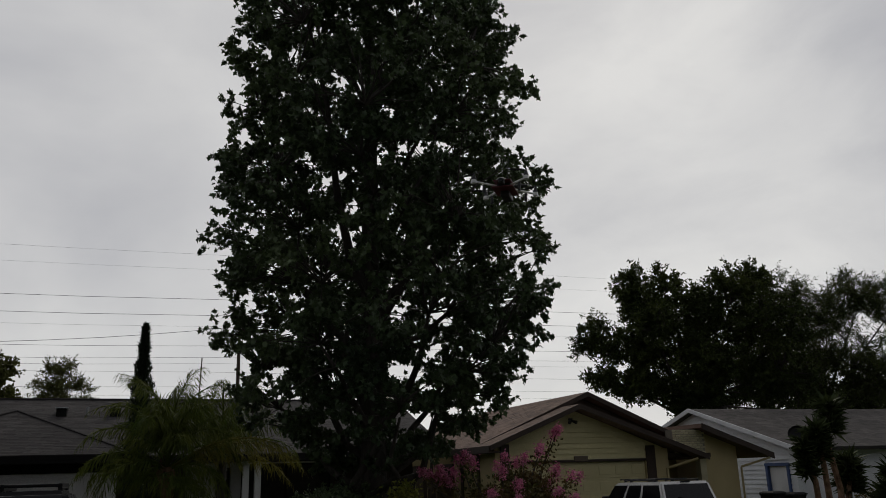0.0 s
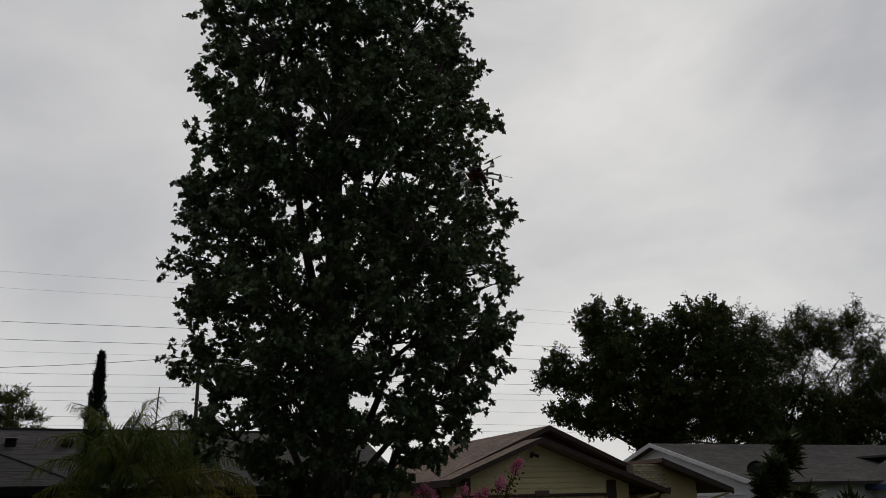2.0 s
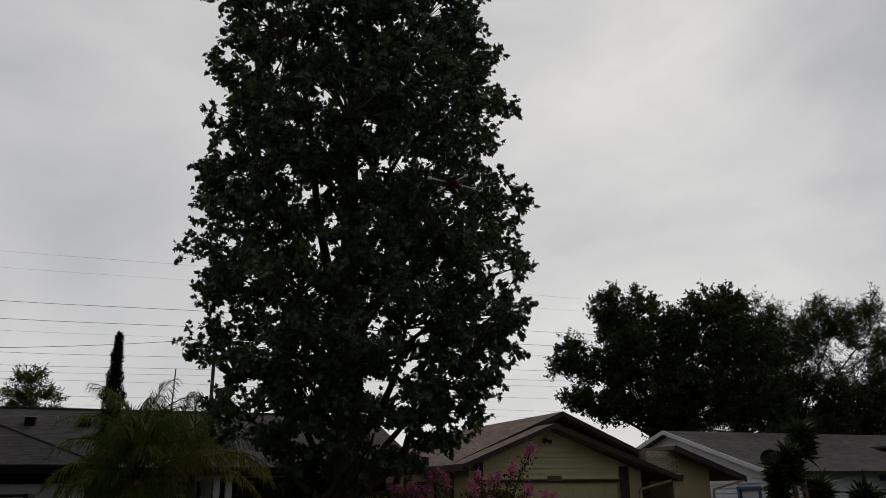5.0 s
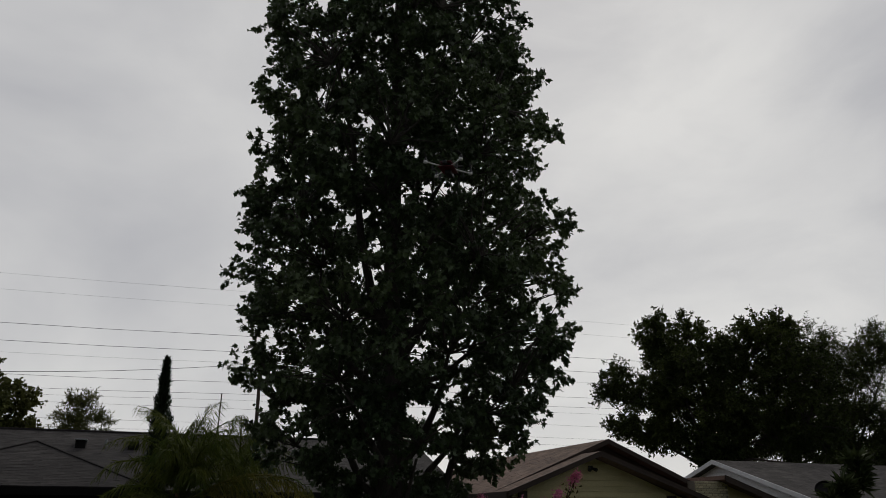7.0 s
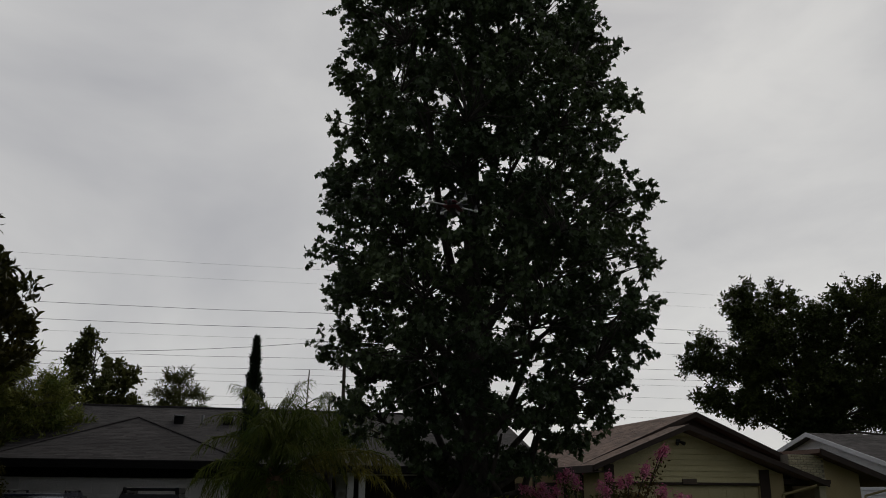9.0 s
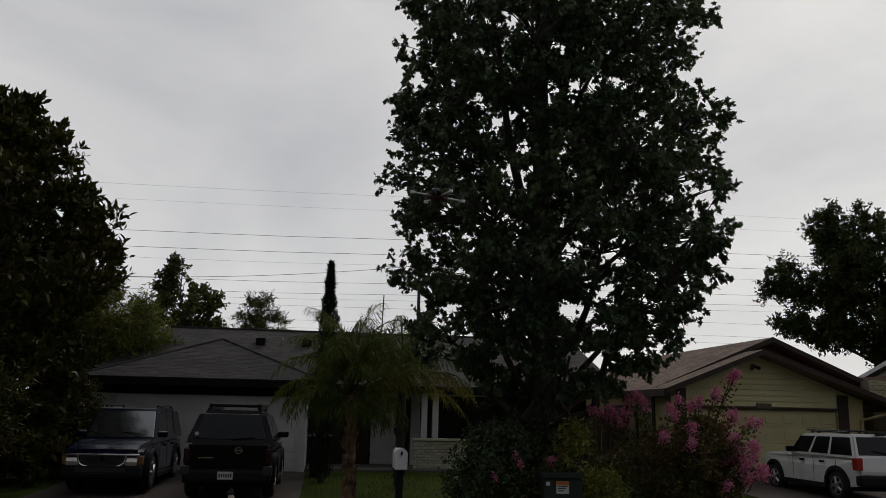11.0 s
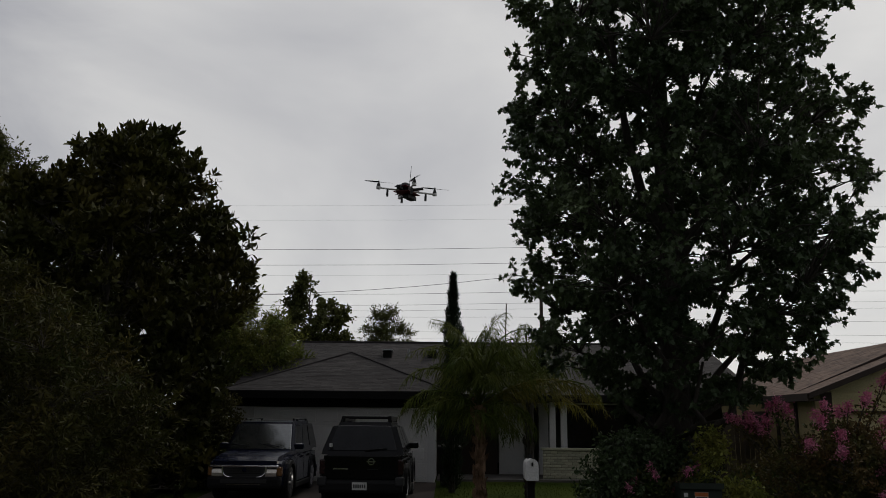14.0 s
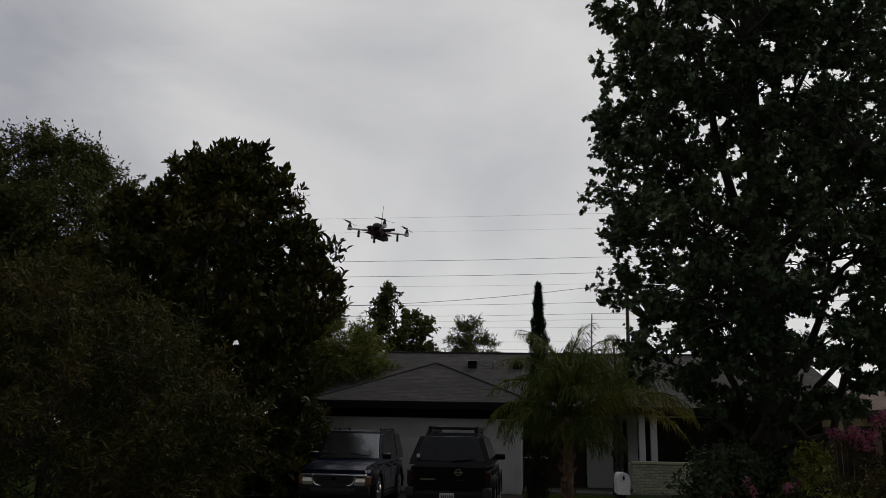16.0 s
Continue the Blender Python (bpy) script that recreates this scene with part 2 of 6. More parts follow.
M_GREYPLASTIC = material("grey bumper plastic", (0.022, 0.022, 0.023), (0.034, 0.034, 0.035), 0.6, scale=4, fine=90, bump=0.2)
M_YUCCA = material("dark sword leaves", (0.03, 0.045, 0.015), (0.06, 0.075, 0.025), 0.6, scale=1.2, fine=10, bump=0, island=0.35, lets=0.15)
M_BLADES = material("lawn blades", (0.03, 0.052, 0.008), (0.058, 0.075, 0.013), 1.0, scale=0.8, fine=10, bump=0, island=0.3, spec=0.03)
M_LAMPLENS = material("clear lamp lens", (0.6, 0.57, 0.52), (0.72, 0.68, 0.6), 0.2, metal=0.6, scale=20, fine=60, bump=0.1, coat=0.6)
M_WINDOW = material("dark window glass", (0.015, 0.017, 0.018), (0.03, 0.032, 0.034), 0.08, scale=1, fine=10, bump=0)
M_MAILBOX = material("white mailbox enamel", (0.66, 0.65, 0.63), (0.76, 0.75, 0.73), 0.45, scale=5, fine=50, bump=0.1)
M_UTILITY = material("dark green cabinet enamel", (0.012, 0.02, 0.014), (0.022, 0.032, 0.023), 0.55, scale=3, fine=50, bump=0.1)
M_LABEL = material("white printed label", (0.6, 0.6, 0.58), (0.7, 0.7, 0.68), 0.6, scale=20, fine=60, bump=0)
M_ORANGE = material("orange print", (0.55, 0.14, 0.03), (0.62, 0.18, 0.05), 0.6, scale=20, fine=60, bump=0)
M_INK = material("black print", (0.02, 0.02, 0.02), (0.03, 0.03, 0.03), 0.6, scale=20, fine=60, bump=0)
M_RED = material("red anodised plate", (0.11, 0.01, 0.02), (0.17, 0.016, 0.028), 0.4, scale=20, fine=80, bump=0)
M_ARM = material("white plastic arm", (0.8, 0.78, 0.76), (0.88, 0.86, 0.84), 0.4, scale=20, fine=80, bump=0)
M_DRONEBLACK = material("black nylon", (0.012, 0.012, 0.012), (0.022, 0.022, 0.022), 0.5, scale=20, fine=80, bump=0)
M_FUR = material("cream fur", (0.5, 0.44, 0.36), (0.65, 0.6, 0.5), 0.9, scale=10, fine=120, bump=0.5)
M_DARKFUR = material("dark brown fur", (0.02, 0.016, 0.014), (0.05, 0.04, 0.035), 0.9, scale=10, fine=120, bump=0.5)


# ---------------------------------------------------------------- building helpers
def thing(name, at, label, category, group="", kind="", turn=0.0):
    ob = new(name)
    ob.matrix_basis = pose(*at, 0, 0, turn)
    return tagged(ob, label, category, group, kind)


def part(name, bm, mat, parent=None, label="", smooth=False):
    me = bpy.data.meshes.new(name)
    bm.to_mesh(me)
    bm.free()
    me.materials.append(mat)
    if smooth:
        me.polygons.foreach_set("use_smooth", [True] * len(me.polygons))
    ob = new(name, me)
    if parent:
        ob.parent = parent
    return tagged(ob, label)


def solo(name, bm, mat, label, category, group="", kind="", smooth=False):
    return tagged(part(name, bm, mat, None, "", smooth), label, category, group, kind)


def piece(name, me, parent, m):
    ob = new(name, me)
    ob.parent = parent
    ob.matrix_basis = m
    return ob


def box(bm, x0, x1, y0, y1, z0, z1, bevel=0.0):
    r = bmesh.ops.create_cube(bm, size=1)
    bmesh.ops.transform(bm, matrix=Matrix.Translation(((x0 + x1) / 2, (y0 + y1) / 2, (z0 + z1) / 2)) @ Matrix.Diagonal((x1 - x0, y1 - y0, z1 - z0, 1)), verts=r["verts"])
    if bevel:
        edges = list({e for v in r["verts"] for e in v.link_edges})
        bmesh.ops.bevel(bm, geom=edges, offset=bevel, segments=2, affect="EDGES", profile=0.6)
    return bm


def boxed(*a, **k):
    return box(bmesh.new(), *a, **k)


def tube(bm, p, q, r0, r1, n=8, cap=True):
    p, q = Vector(p), Vector(q)
    d = q - p
    m = Matrix.Translation((p + q) / 2) @ d.to_track_quat("Z", "Y").to_matrix().to_4x4()
    bmesh.ops.create_cone(bm, cap_ends=cap, segments=n, radius1=r0, radius2=r1, depth=d.length, matrix=m)
    return bm


def loft(bm, rings, caps=True):
    """Skins closed rings of equal length one after another."""
    vs = [[bm.verts.new(p) for p in ring] for ring in rings]
    n = len(vs[0])
    for a, b in zip(vs, vs[1:]):
        for i in range(n):
            bm.faces.new((a[i], a[(i + 1) % n], b[(i + 1) % n], b[i]))
    if caps:
        bm.faces.new(list(reversed(vs[0])))
        bm.faces.new(vs[-1])
    return bm


def slab(bm, corners, thick):
    """A flat plate of some thickness below its four (or three) top corners."""
    top = [Vector(c) for c in corners]
    n = (top[1] - top[0]).cross(top[2] - top[0]).normalized()
    if n.z < 0:
        n = -n
    low = [c - n * thick for c in top]
    a, b = [bm.verts.new(c) for c in top], [bm.verts.new(c) for c in low]
    k = len(a)
    bm.faces.new(a)
    bm.faces.new(b[::-1])
    for i in range(k):
        bm.faces.new((a[i], b[i], b[(i + 1) % k], a[(i + 1) % k]))
    bmesh.ops.recalc_face_normals(bm, faces=bm.faces[:])
    return bm


def prism(bm, outline, axis, lo, hi):
    """Pushes a 2D outline (the two axes other than the given one, in order) from lo to hi."""
    def v(p, h):
        c = list(p)
        c.insert("xyz".index(axis), h)
        return bm.verts.new(c)
    a, b = [v(p, lo) for p in outline], [v(p, hi) for p in outline]
    k = len(a)
    bm.faces.new(a)
    bm.faces.new(b[::-1])
    for i in range(k):
        bm.faces.new((a[i], b[i], b[(i + 1) % k], a[(i + 1) % k]))
    bmesh.ops.recalc_face_normals(bm, faces=bm.faces[:])
    return bm


# ---------------------------------------------------------------- ground and street
def ground_z(x, y):
    ys = (-1500, 3.2, 3.21, 10.2, 10.21, 12.0, 19.0, 22.8, 1500)
    zs = (-0.12, -0.12, -0.36, -0.36, -0.24, -0.26, -0.16, 0.0, 0.0)
    drop = min(max((x - 16.5) / 6, 0), 1) * 0.3 if y > 11 else 0
    return float(np.interp(y, ys, zs)) - drop


def build_ground():
    xs = [-1500, -120, -60, -30, -15, -8, -4, 0, 4, 8, 12, 16.5, 18.5, 20.5, 22.5, 30, 60, 120, 1500]
    ys = [-1500, -100, -30, -8, 3.2, 3.21, 10.2, 10.21, 11.0, 12.0, 15, 19.0, 22.8, 26, 40, 80, 160, 1500]
    bm = bmesh.new()
    grid = [[bm.verts.new((x, y, ground_z(x, y))) for x in xs] for y in ys]
    for a, b in zip(grid, grid[1:]):
        for i in range(len(xs) - 1):
            bm.faces.new((a[i], a[i + 1], b[i + 1], b[i]))
    solo("ground", bm, M_GRASS, "green mown lawn grass reaching past the houses", "lawn", kind="structure")
    bm = boxed(-200, 200, 3.45, 9.95, -0.4, -0.35)
    solo("road", bm, M_ASPHALT, "grey asphalt residential street", "road", kind="structure")
    for k, (y0, y1) in enumerate(((3.2, 3.45), (9.95, 10.22))):
        solo("kerb_%d" % (k + 1), boxed(-200, 200, y0, y1, -0.4, -0.115 if k == 0 else -0.225, bevel=0.03), M_CONCRETE, "low concrete kerb along the street", "kerb", kind="structure")
    for k, (x0, x1) in enumerate(((-5.9, -0.4), (10.4, 15.8))):
        bm = bmesh.new()
        prism(bm, [(10.2, -0.4), (10.2, -0.235), (12.0, -0.245), (19.0, -0.145), (22.8, 0.012), (23.0, 0.012), (23.0, -0.3)], "x", x0, x1)
        solo("driveway_%d" % (k + 1), bm, M_DRIVE, "dark brown driveway sloping down to the street", "driveway", kind="structure")

    # unseen tree belt behind the camera, added to cut front light and darken reflections
    bm = bmesh.new()
    rings = []
    for i in range(66):
        x = -130 + i * 4
        h = 8.6 + 2.6 * math.sin(i * 1.3) * math.sin(i * 0.37 + 1) + 1.2 * math.sin(i * 2.9)
        rings.append([(x, -16, -0.2), (x, -13, -0.2), (x, -12.2, h * 0.45), (x, -13.2, h * 0.8), (x, -14.6, h), (x, -16.2, h * 0.8)])
    loft(bm, rings)
    bmesh.ops.recalc_face_normals(bm, faces=bm.faces[:])
    solo("backdrop", bm, M_BACKDROP, "unseen dark belt of trees, added to block low sky and close the street", "tree belt", kind="structure")


build_ground()


# ---------------------------------------------------------------- the grey-roofed house with the white garage
def pitched(bm, x0, x1, ye, ze, yr, zr, thick=0.14):
    slab(bm, [(x0, ye, ze), (x1, ye, ze), (x1, yr, zr), (x0, yr, zr)], thick)


def courses(bm, a, b, c, d, n, proud=0.006, wide=0.28):
    """Rows of shingle tabs laid over a roof plane: a-b along the eave, d-c along the top."""
    a, b, c, d = (Vector(v) for v in (a, b, c, d))
    nn = (b - a).cross(d - a).normalized()
    if nn.z < 0:
        nn = -nn
    for i in range(n):
        s, e = i / n, min((i + 1.1) / n, 1)
        p, q, r, t = a.lerp(d, s), b.lerp(c, s), b.lerp(c, e), a.lerp(d, e)
        k = max(1, int((q - p).length / wide))
        shift = random.random()
        cuts = sorted({0.0, 1.0, *((j + shift + random.uniform(-0.15, 0.15)) / k for j in range(k) if 0.02 < (j + shift) / k < 0.98)})
        for u, v in zip(cuts, cuts[1:]):
            h = proud * random.uniform(0.7, 1.4)
            lag = random.uniform(-0.06, 0.06) / n
            w = (a.lerp(d, s + lag) - p) if i else Vector()
            vs = [bm.verts.new(x) for x in (p.lerp(q, u) + nn * h + w, p.lerp(q, v) + nn * h + w, t.lerp(r, v) + nn * 0.004, t.lerp(r, u) + nn * 0.004, p.lerp(q, u) + w, p.lerp(q, v) + w)]
            bm.faces.new(vs[:4])
            bm.faces.new((vs[4], vs[5], vs[1], vs[0]))


def brick_mesh(w, h, d):
    bm = boxed(-w / 2, w / 2, -d / 2, d / 2, -h / 2, h / 2)
    bmesh.ops.bevel(bm, geom=bm.edges[:], offset=0.006, segments=1, affect="EDGES")
    me = bpy.data.meshes.new("brick")
    bm.to_mesh(me)
    bm.free()
    return me


def bricks(parent, mat, x0, x1, y, z0, z1, w=0.2, h=0.065, gap=0.012):
    full, half = brick_mesh(w, h, 0.05), brick_mesh((w - gap) / 2, h, 0.05)
    full.materials.append(mat)
    half.materials.append(mat)
    row = 0
    z = z0 + h / 2
    while z + h / 2 <= z1 + 0.01:
        x = x0
        if row % 2:
            piece("brick", half, parent, pose(x + (w - gap) / 4, y, z))
            x += (w - gap) / 2 + gap
        while x + w <= x1 + 0.02:
            piece("brick", full, parent, pose(x + w / 2, y + random.uniform(-0.004, 0.004), z, 0, 0, random.uniform(-0.6, 0.6)))
            x += w + gap
        z += h + gap
        row += 1


def panel_row(x0, x1, z0, z1, n, depth=0.05):
    """One hinged section of a garage door with n pressed panels."""
    bm = boxed(x0, x1, 0, depth, z0 + 0.004, z1 - 0.004, bevel=0.006)
    w = (x1 - x0) / n
    for i in range(n):
        box(bm, x0 + i * w + 0.1, x0 + (i + 1) * w - 0.1, -0.012, 0.012, z0 + 0.1, z1 - 0.1, bevel=0.008)
    return bm


def build_grey_house():
    h = thing("house", (0, 0, 0), "low white single-storey house with a charcoal shingle hip roof and garage", "house")
    gy, x0, x1 = 23.0, -6.15, -0.45
    door_l, door_r, top = -5.53, -0.66, 2.02
    bm = bmesh.new()
    box(bm, x0, door_l, gy, gy + 0.2, 0, 2.42)
    box(bm, door_r, x1, gy, gy + 0.2, 0, 2.42)
    box(bm, door_l, door_r, gy, gy + 0.2, top, 2.42)
    box(bm, x0, x0 + 0.2, gy + 0.2, 34.5, 0, 2.42)
    box(bm, x1 - 0.2, x1, gy + 0.2, 26.0, 0, 2.42)
    box(bm, x0 + 0.2, 8.5, 34.3, 34.5, 0, 2.42)
    box(bm, 8.3, 8.5, 26.2, 34.3, 0, 2.42)
    part("wall", bm, M_WHITEWALL, h)
    # black strip over the whole wall width, from door top to eave
    bm = boxed(x0 - 0.01, x1 + 0.01, gy - 0.03, gy - 0.003, top, 2.3)
    part("header", bm, M_BLACKTRIM, h, "dark strip above the garage door")
    door = part("garage_door", boxed(door_l, door_r, gy + 0.1, gy + 0.14, 0.01, top), M_WHITEDOOR, h, "white sectional garage door")
    for k in range(4):
        bm = panel_row(door_l, door_r, 0.02 + k * 0.5, 0.02 + (k + 1) * 0.5, 8)
        bmesh.ops.translate(bm, vec=(0, gy + 0.045, 0), verts=bm.verts)
        part("door_section", bm, M_WHITEDOOR, door)
    # porch front, set back behind the garage
    py = 26.0
    bm = bmesh.new()
    # this end piece of the front wall is coloured dark brown
    part("end_wall", boxed(5.8, 8.52, py, py + 0.2, 0, 2.42), M_DARKTRIM, h, "dark brown end wall of the porch")
    for a, b in ((2.75, 3.05),):
        box(bm, a, b, py, py + 0.2, 0, 2.42)
    box(bm, 1.45, 2.75, py, py + 0.2, 2.12, 2.42)
    box(bm, 3.05, 5.8, py, py + 0.2, 2.2, 2.42)
    box(bm, 3.05, 5.8, py, py + 0.2, 0, 0.75)
    part("wall", bm, M_WHITEWALL, h)
    # plain wall between garage and door, dark brown where its neighbours are white
    part("entry_wall", boxed(-0.45, 1.45, py, py + 0.2, 0, 2.42), M_DARKTRIM, h, "dark brown entry wall")
    d = part("front_door", boxed(1.5, 2.3, py + 0.05, py + 0.1, 0.05, 2.1, bevel=0.01), M_WHITEWALL, h, "pale front door in the shaded porch")
    part("door_panel", boxed(1.62, 2.18, py + 0.035, py + 0.06, 0.25, 0.95, bevel=0.01), M_WHITEWALL, d)
    part("door_panel", boxed(1.62, 2.18, py + 0.035, py + 0.06, 1.1, 1.95, bevel=0.01), M_WHITEWALL, d)
    part("side_light", boxed(2.34, 2.72, py + 0.06, py + 0.09, 0.05, 2.1), M_WINDOW, h, "dark glass beside the door")
    w = part("window", boxed(3.09, 5.76, py + 0.09, py + 0.12, 0.79, 2.16), M_WINDOW, h, "dark wide front window")
    for a, b, c, e in ((3.05, 5.8, 0.75, 0.81), (3.05, 5.8, 2.14, 2.2), (3.05, 3.11, 0.81, 2.14), (5.74, 5.8, 0.81, 2.14), (4.4, 4.46, 0.81, 2.14)):
        part("window_frame", boxed(a, b, py + 0.05, py + 0.1, c, e, bevel=0.006), M_BLACKTRIM, w)
    part("porch_floor", boxed(-0.4, 6.2, 23.6, 26.0, -0.05, 0.06), M_CONCRETE, h)
    # main roof: ridge along the street, with a gable end each side
    ye, ze, yr, zr = 24.35, 2.45, 30.0, 4.49
    bm = bmesh.new()
    pitched(bm, -6.7, 9.2, ye, ze, yr, zr)
    pitched(bm, -6.7, 9.2, 35.65, ze, yr, zr)
    box(bm, -6.7, 9.2, yr - 0.12, yr + 0.12, zr - 0.05, zr + 0.03, bevel=0.02)
    roof = part("roof", bm, M_SHINGLE, h, "charcoal shingle roof")
    bm = bmesh.new()
    courses(bm, (-6.7, ye, ze), (9.2, ye, ze), (9.2, yr, zr), (-6.7, yr, zr), 46)
    tagged(part("shingle_layer", bm, M_SHINGLE, roof), kind="stuff")
    # hip roof over the garage
    ex0, ex1, ey, ax, ay, az = -6.4, -0.02, 22.4, -3.16, 25.5, 3.74
    k = (zr - ze) / (yr - ye)
    back = ye + (az - ze) / k        # where the short ridge meets the main slope
    bm = bmesh.new()
    slab(bm, [(ex0, ey, ze), (ex1, ey, ze), (ax, ay, az)], 0.12)
    slab(bm, [(ex1, ey, ze), (ex1, ye + 0.1, ze), (ax, back, az), (ax, ay, az)], 0.12)
    slab(bm, [(ex0, ey, ze), (ex0, ye + 0.1, ze), (ax, back, az), (ax, ay, az)], 0.12)
    hip = part("garage_roof", bm, M_SHINGLE, h, "charcoal shingle hip over the garage")
    bm = bmesh.new()
    courses(bm, (ex0, ey, ze), (ex1, ey, ze), (ax + 0.01, ay, az), (ax - 0.01, ay, az), 30)
    for q in ((ex0, ey, ze), (ex1, ey, ze)):
        tube(bm, Vector(q) + Vector((0, 0, 0.01)), (ax, ay, az + 0.02), 0.03, 0.03, 6)
    tagged(part("shingle_layer", bm, M_SHINGLE, hip), kind="stuff")
    bm = bmesh.new()
    box(bm, ex0 - 0.02, ex1 + 0.02, ey - 0.03, ey + 0.0, ze - 0.2, ze - 0.02)
    box(bm, ex0, ex1, ey, gy, ze - 0.2, ze - 0.16)
    box(bm, ex1, ex1 + 0.03, ey, ye, ze - 0.2, ze - 0.02)
    box(bm, x1, ex1, ey + 0.6, ye, ze - 0.2, ze - 0.16)
    box(bm, ex1 + 0.03, 9.2, ye - 0.03, ye, ze - 0.2, ze - 0.03)
    box(bm, ex1 + 0.03, 9.2, ye, 26.0, ze - 0.2, ze - 0.16)
    part("fascia", bm, M_BLACKTRIM, h, "black eave boards and soffit")
    bm = bmesh.new()
    prism(bm, [(24.5, 2.42), (30.0, 4.35), (35.5, 2.42)], "x", 8.3, 8.5)
    part("gable_wall", bm, M_WHITEWALL, h)
    bm = bmesh.new()
    prism(bm, [(24.5, 2.42), (30.0, 4.35), (35.5, 2.42)], "x", -6.15, -5.95)
    part("gable_wall", bm, M_WHITEWALL, h)
    for x in (3.02, 3.36, 5.9):
        part("porch_post", boxed(x - 0.09, x + 0.09, 24.6, 24.78, 0.02, 2.28, bevel=0.01), M_WHITEWALL if x < 5 else M_BLACKTRIM, h)
    for sx, sz, wide, hi in ((-0.0793, 0.0751, 0.3, 0.26), (-0.0243, 0.0759, 0.32, 0.26)):
        y = 28.2
        z = ze + k * (y - ye)
        v = part("roof_vent", boxed(sx * y - wide / 2, sx * y + wide / 2, y - 0.18, y + 0.25, z - 0.1, z + hi - 0.06, bevel=0.02), M_BLACKTRIM, roof, "square black roof vent")
        part("vent_hood", boxed(sx * y - wide / 2 - 0.03, sx * y + wide / 2 + 0.03, y - 0.25, y + 0.3, z + hi - 0.06, z + hi - 0.03), M_ALLOY, v)
    y = 28.2
    z = ze + k * (y - ye)
    part("plumbing_vent", tube(bmesh.new(), (-0.0533 * y, y, z - 0.1), (-0.0533 * y, y, z + 0.25), 0.05, 0.05, 10), M_ALLOY, roof, "pale plumbing pipe")
    # low brick wall of the porch
    wy = 24.1
    pw = thing("porch_wall", (0, 0, 0), "low pale painted brick wall beside the porch", "brick wall", kind="structure")
    part("core", boxed(2.68, 6.2, wy, wy + 0.18, 0, 0.86), M_MORTAR, pw)
    bricks(pw, M_WHITEBRICK, 2.66, 6.2, wy, 0.0, 0.86)
    part("coping", boxed(2.62, 6.25, wy - 0.05, wy + 0.23, 0.86, 0.93, bevel=0.01), M_WHITEBRICK, pw)


build_grey_house()


# ---------------------------------------------------------------- the tan house with the olive gable
def build_tan_house():
    h = thing("house", (0, 0, 0), "tan single-storey house with yellow-olive gable siding and a brown roof", "house")
    fy = 23.0
    gl, gr = 10.63, 15.44
    cx, fz = 12.85, 3.72          # front gable
    left, right = 9.75, 17.5
    k = 0.375
    bm = bmesh.new()
    box(bm, 10.15, gl, fy, fy + 0.2, 0, 2.35)
    box(bm, gr, 16.3, fy, fy + 0.2, 0, 2.35)
    box(bm, 10.15, 10.35, fy + 0.2, 36, 0, 2.45)
    box(bm, 16.1, 16.3, fy + 0.2, 25.4, 0, 2.35)
    box(bm, 16.3, 18.2, 25.2, 25.4, 0, 2.6)
    box(bm, 10.35, 20.2, 35.8, 36.0, 0, 2.45)
    part("wall", bm, M_TAN, h)
    # garage door in four sections
    door = part("garage_door", boxed(gl, gr, fy + 0.14, fy + 0.18, 0, 1.98), M_OLIVE, h, "yellow-olive sectional garage door")
    for j in range(4):
        bm = panel_row(gl, gr, 0.02 + j * 0.485, 0.02 + (j + 1) * 0.485, 8)
        bmesh.ops.translate(bm, vec=(0, fy + 0.085, 0), verts=bm.verts)
        part("door_section", bm, M_OLIVE, door)
    part("door_head", boxed(gl - 0.05, gr + 0.05, fy - 0.03, fy + 0.2, 1.98, 2.05, bevel=0.008), M_DARKTRIM, h, "dark trim over the garage door")
    # gable boards, each lapped over the one below
    g = part("gable", prism(bmesh.new(), [(10.15, 2.05), (16.3, 2.05), (16.3, 2.33), (cx, 3.62), (10.15, 2.6)], "y", fy + 0.06, fy + 0.2), M_OLIVE, h)
    z = 2.06
    while z < 3.5:
        top = z + 0.17
        a = max(gl - 0.02, cx - (3.6 - top) / k)
        b = min(gr + 0.02, cx + (3.6 - top) / k)
        if b - a > 0.3:
            bm = bmesh.new()
            prism(bm, [(fy + 0.06, z), (fy + 0.0, z), (fy + 0.035, top), (fy + 0.06, top)], "x", a, b)
            part("siding_board", bm, M_OLIVE, g)
        z += 0.165
    for a, b, zt in ((gl - 0.32, gl - 0.02, 2.55), (gr + 0.02, gr + 0.36, 2.45)):
        part("corner_board", boxed(a, b, fy - 0.04, fy, 0, zt, bevel=0.01), M_DARKTRIM, h, "dark brown upright board")
    bm = boxed(12.82, 13.3, fy - 0.05, fy - 0.01, 2.0, 2.16, bevel=0.01)
    part("number_board", bm, M_WOOD, h, "small wooden plate over the door")
    lamp = part("flood_lamp", boxed(12.72, 12.86, fy - 0.03, fy + 0.01, 3.2, 3.32, bevel=0.01), M_DRONEBLACK, h, "black twin flood lamp")
    for s in (-1, 1):
        part("lamp_head", tube(bmesh.new(), (12.79 + s * 0.05, fy - 0.03, 3.24), (12.79 + s * 0.12, fy - 0.17, 3.18), 0.035, 0.06, 10), M_DRONEBLACK, lamp)
    # roofs
    bm = bmesh.new()
    ey, back = 22.45, 27.0
    mx, mz, my = 13.85, 4.22, 23.65
    eave_l, eave_r = 9.75, 18.0
    km = (mz - 2.5) / (mx - eave_l)
    slab(bm, [(eave_l, ey, 2.5), (eave_l, back, 2.5), (cx, back, fz), (cx, ey, fz)], 0.12)
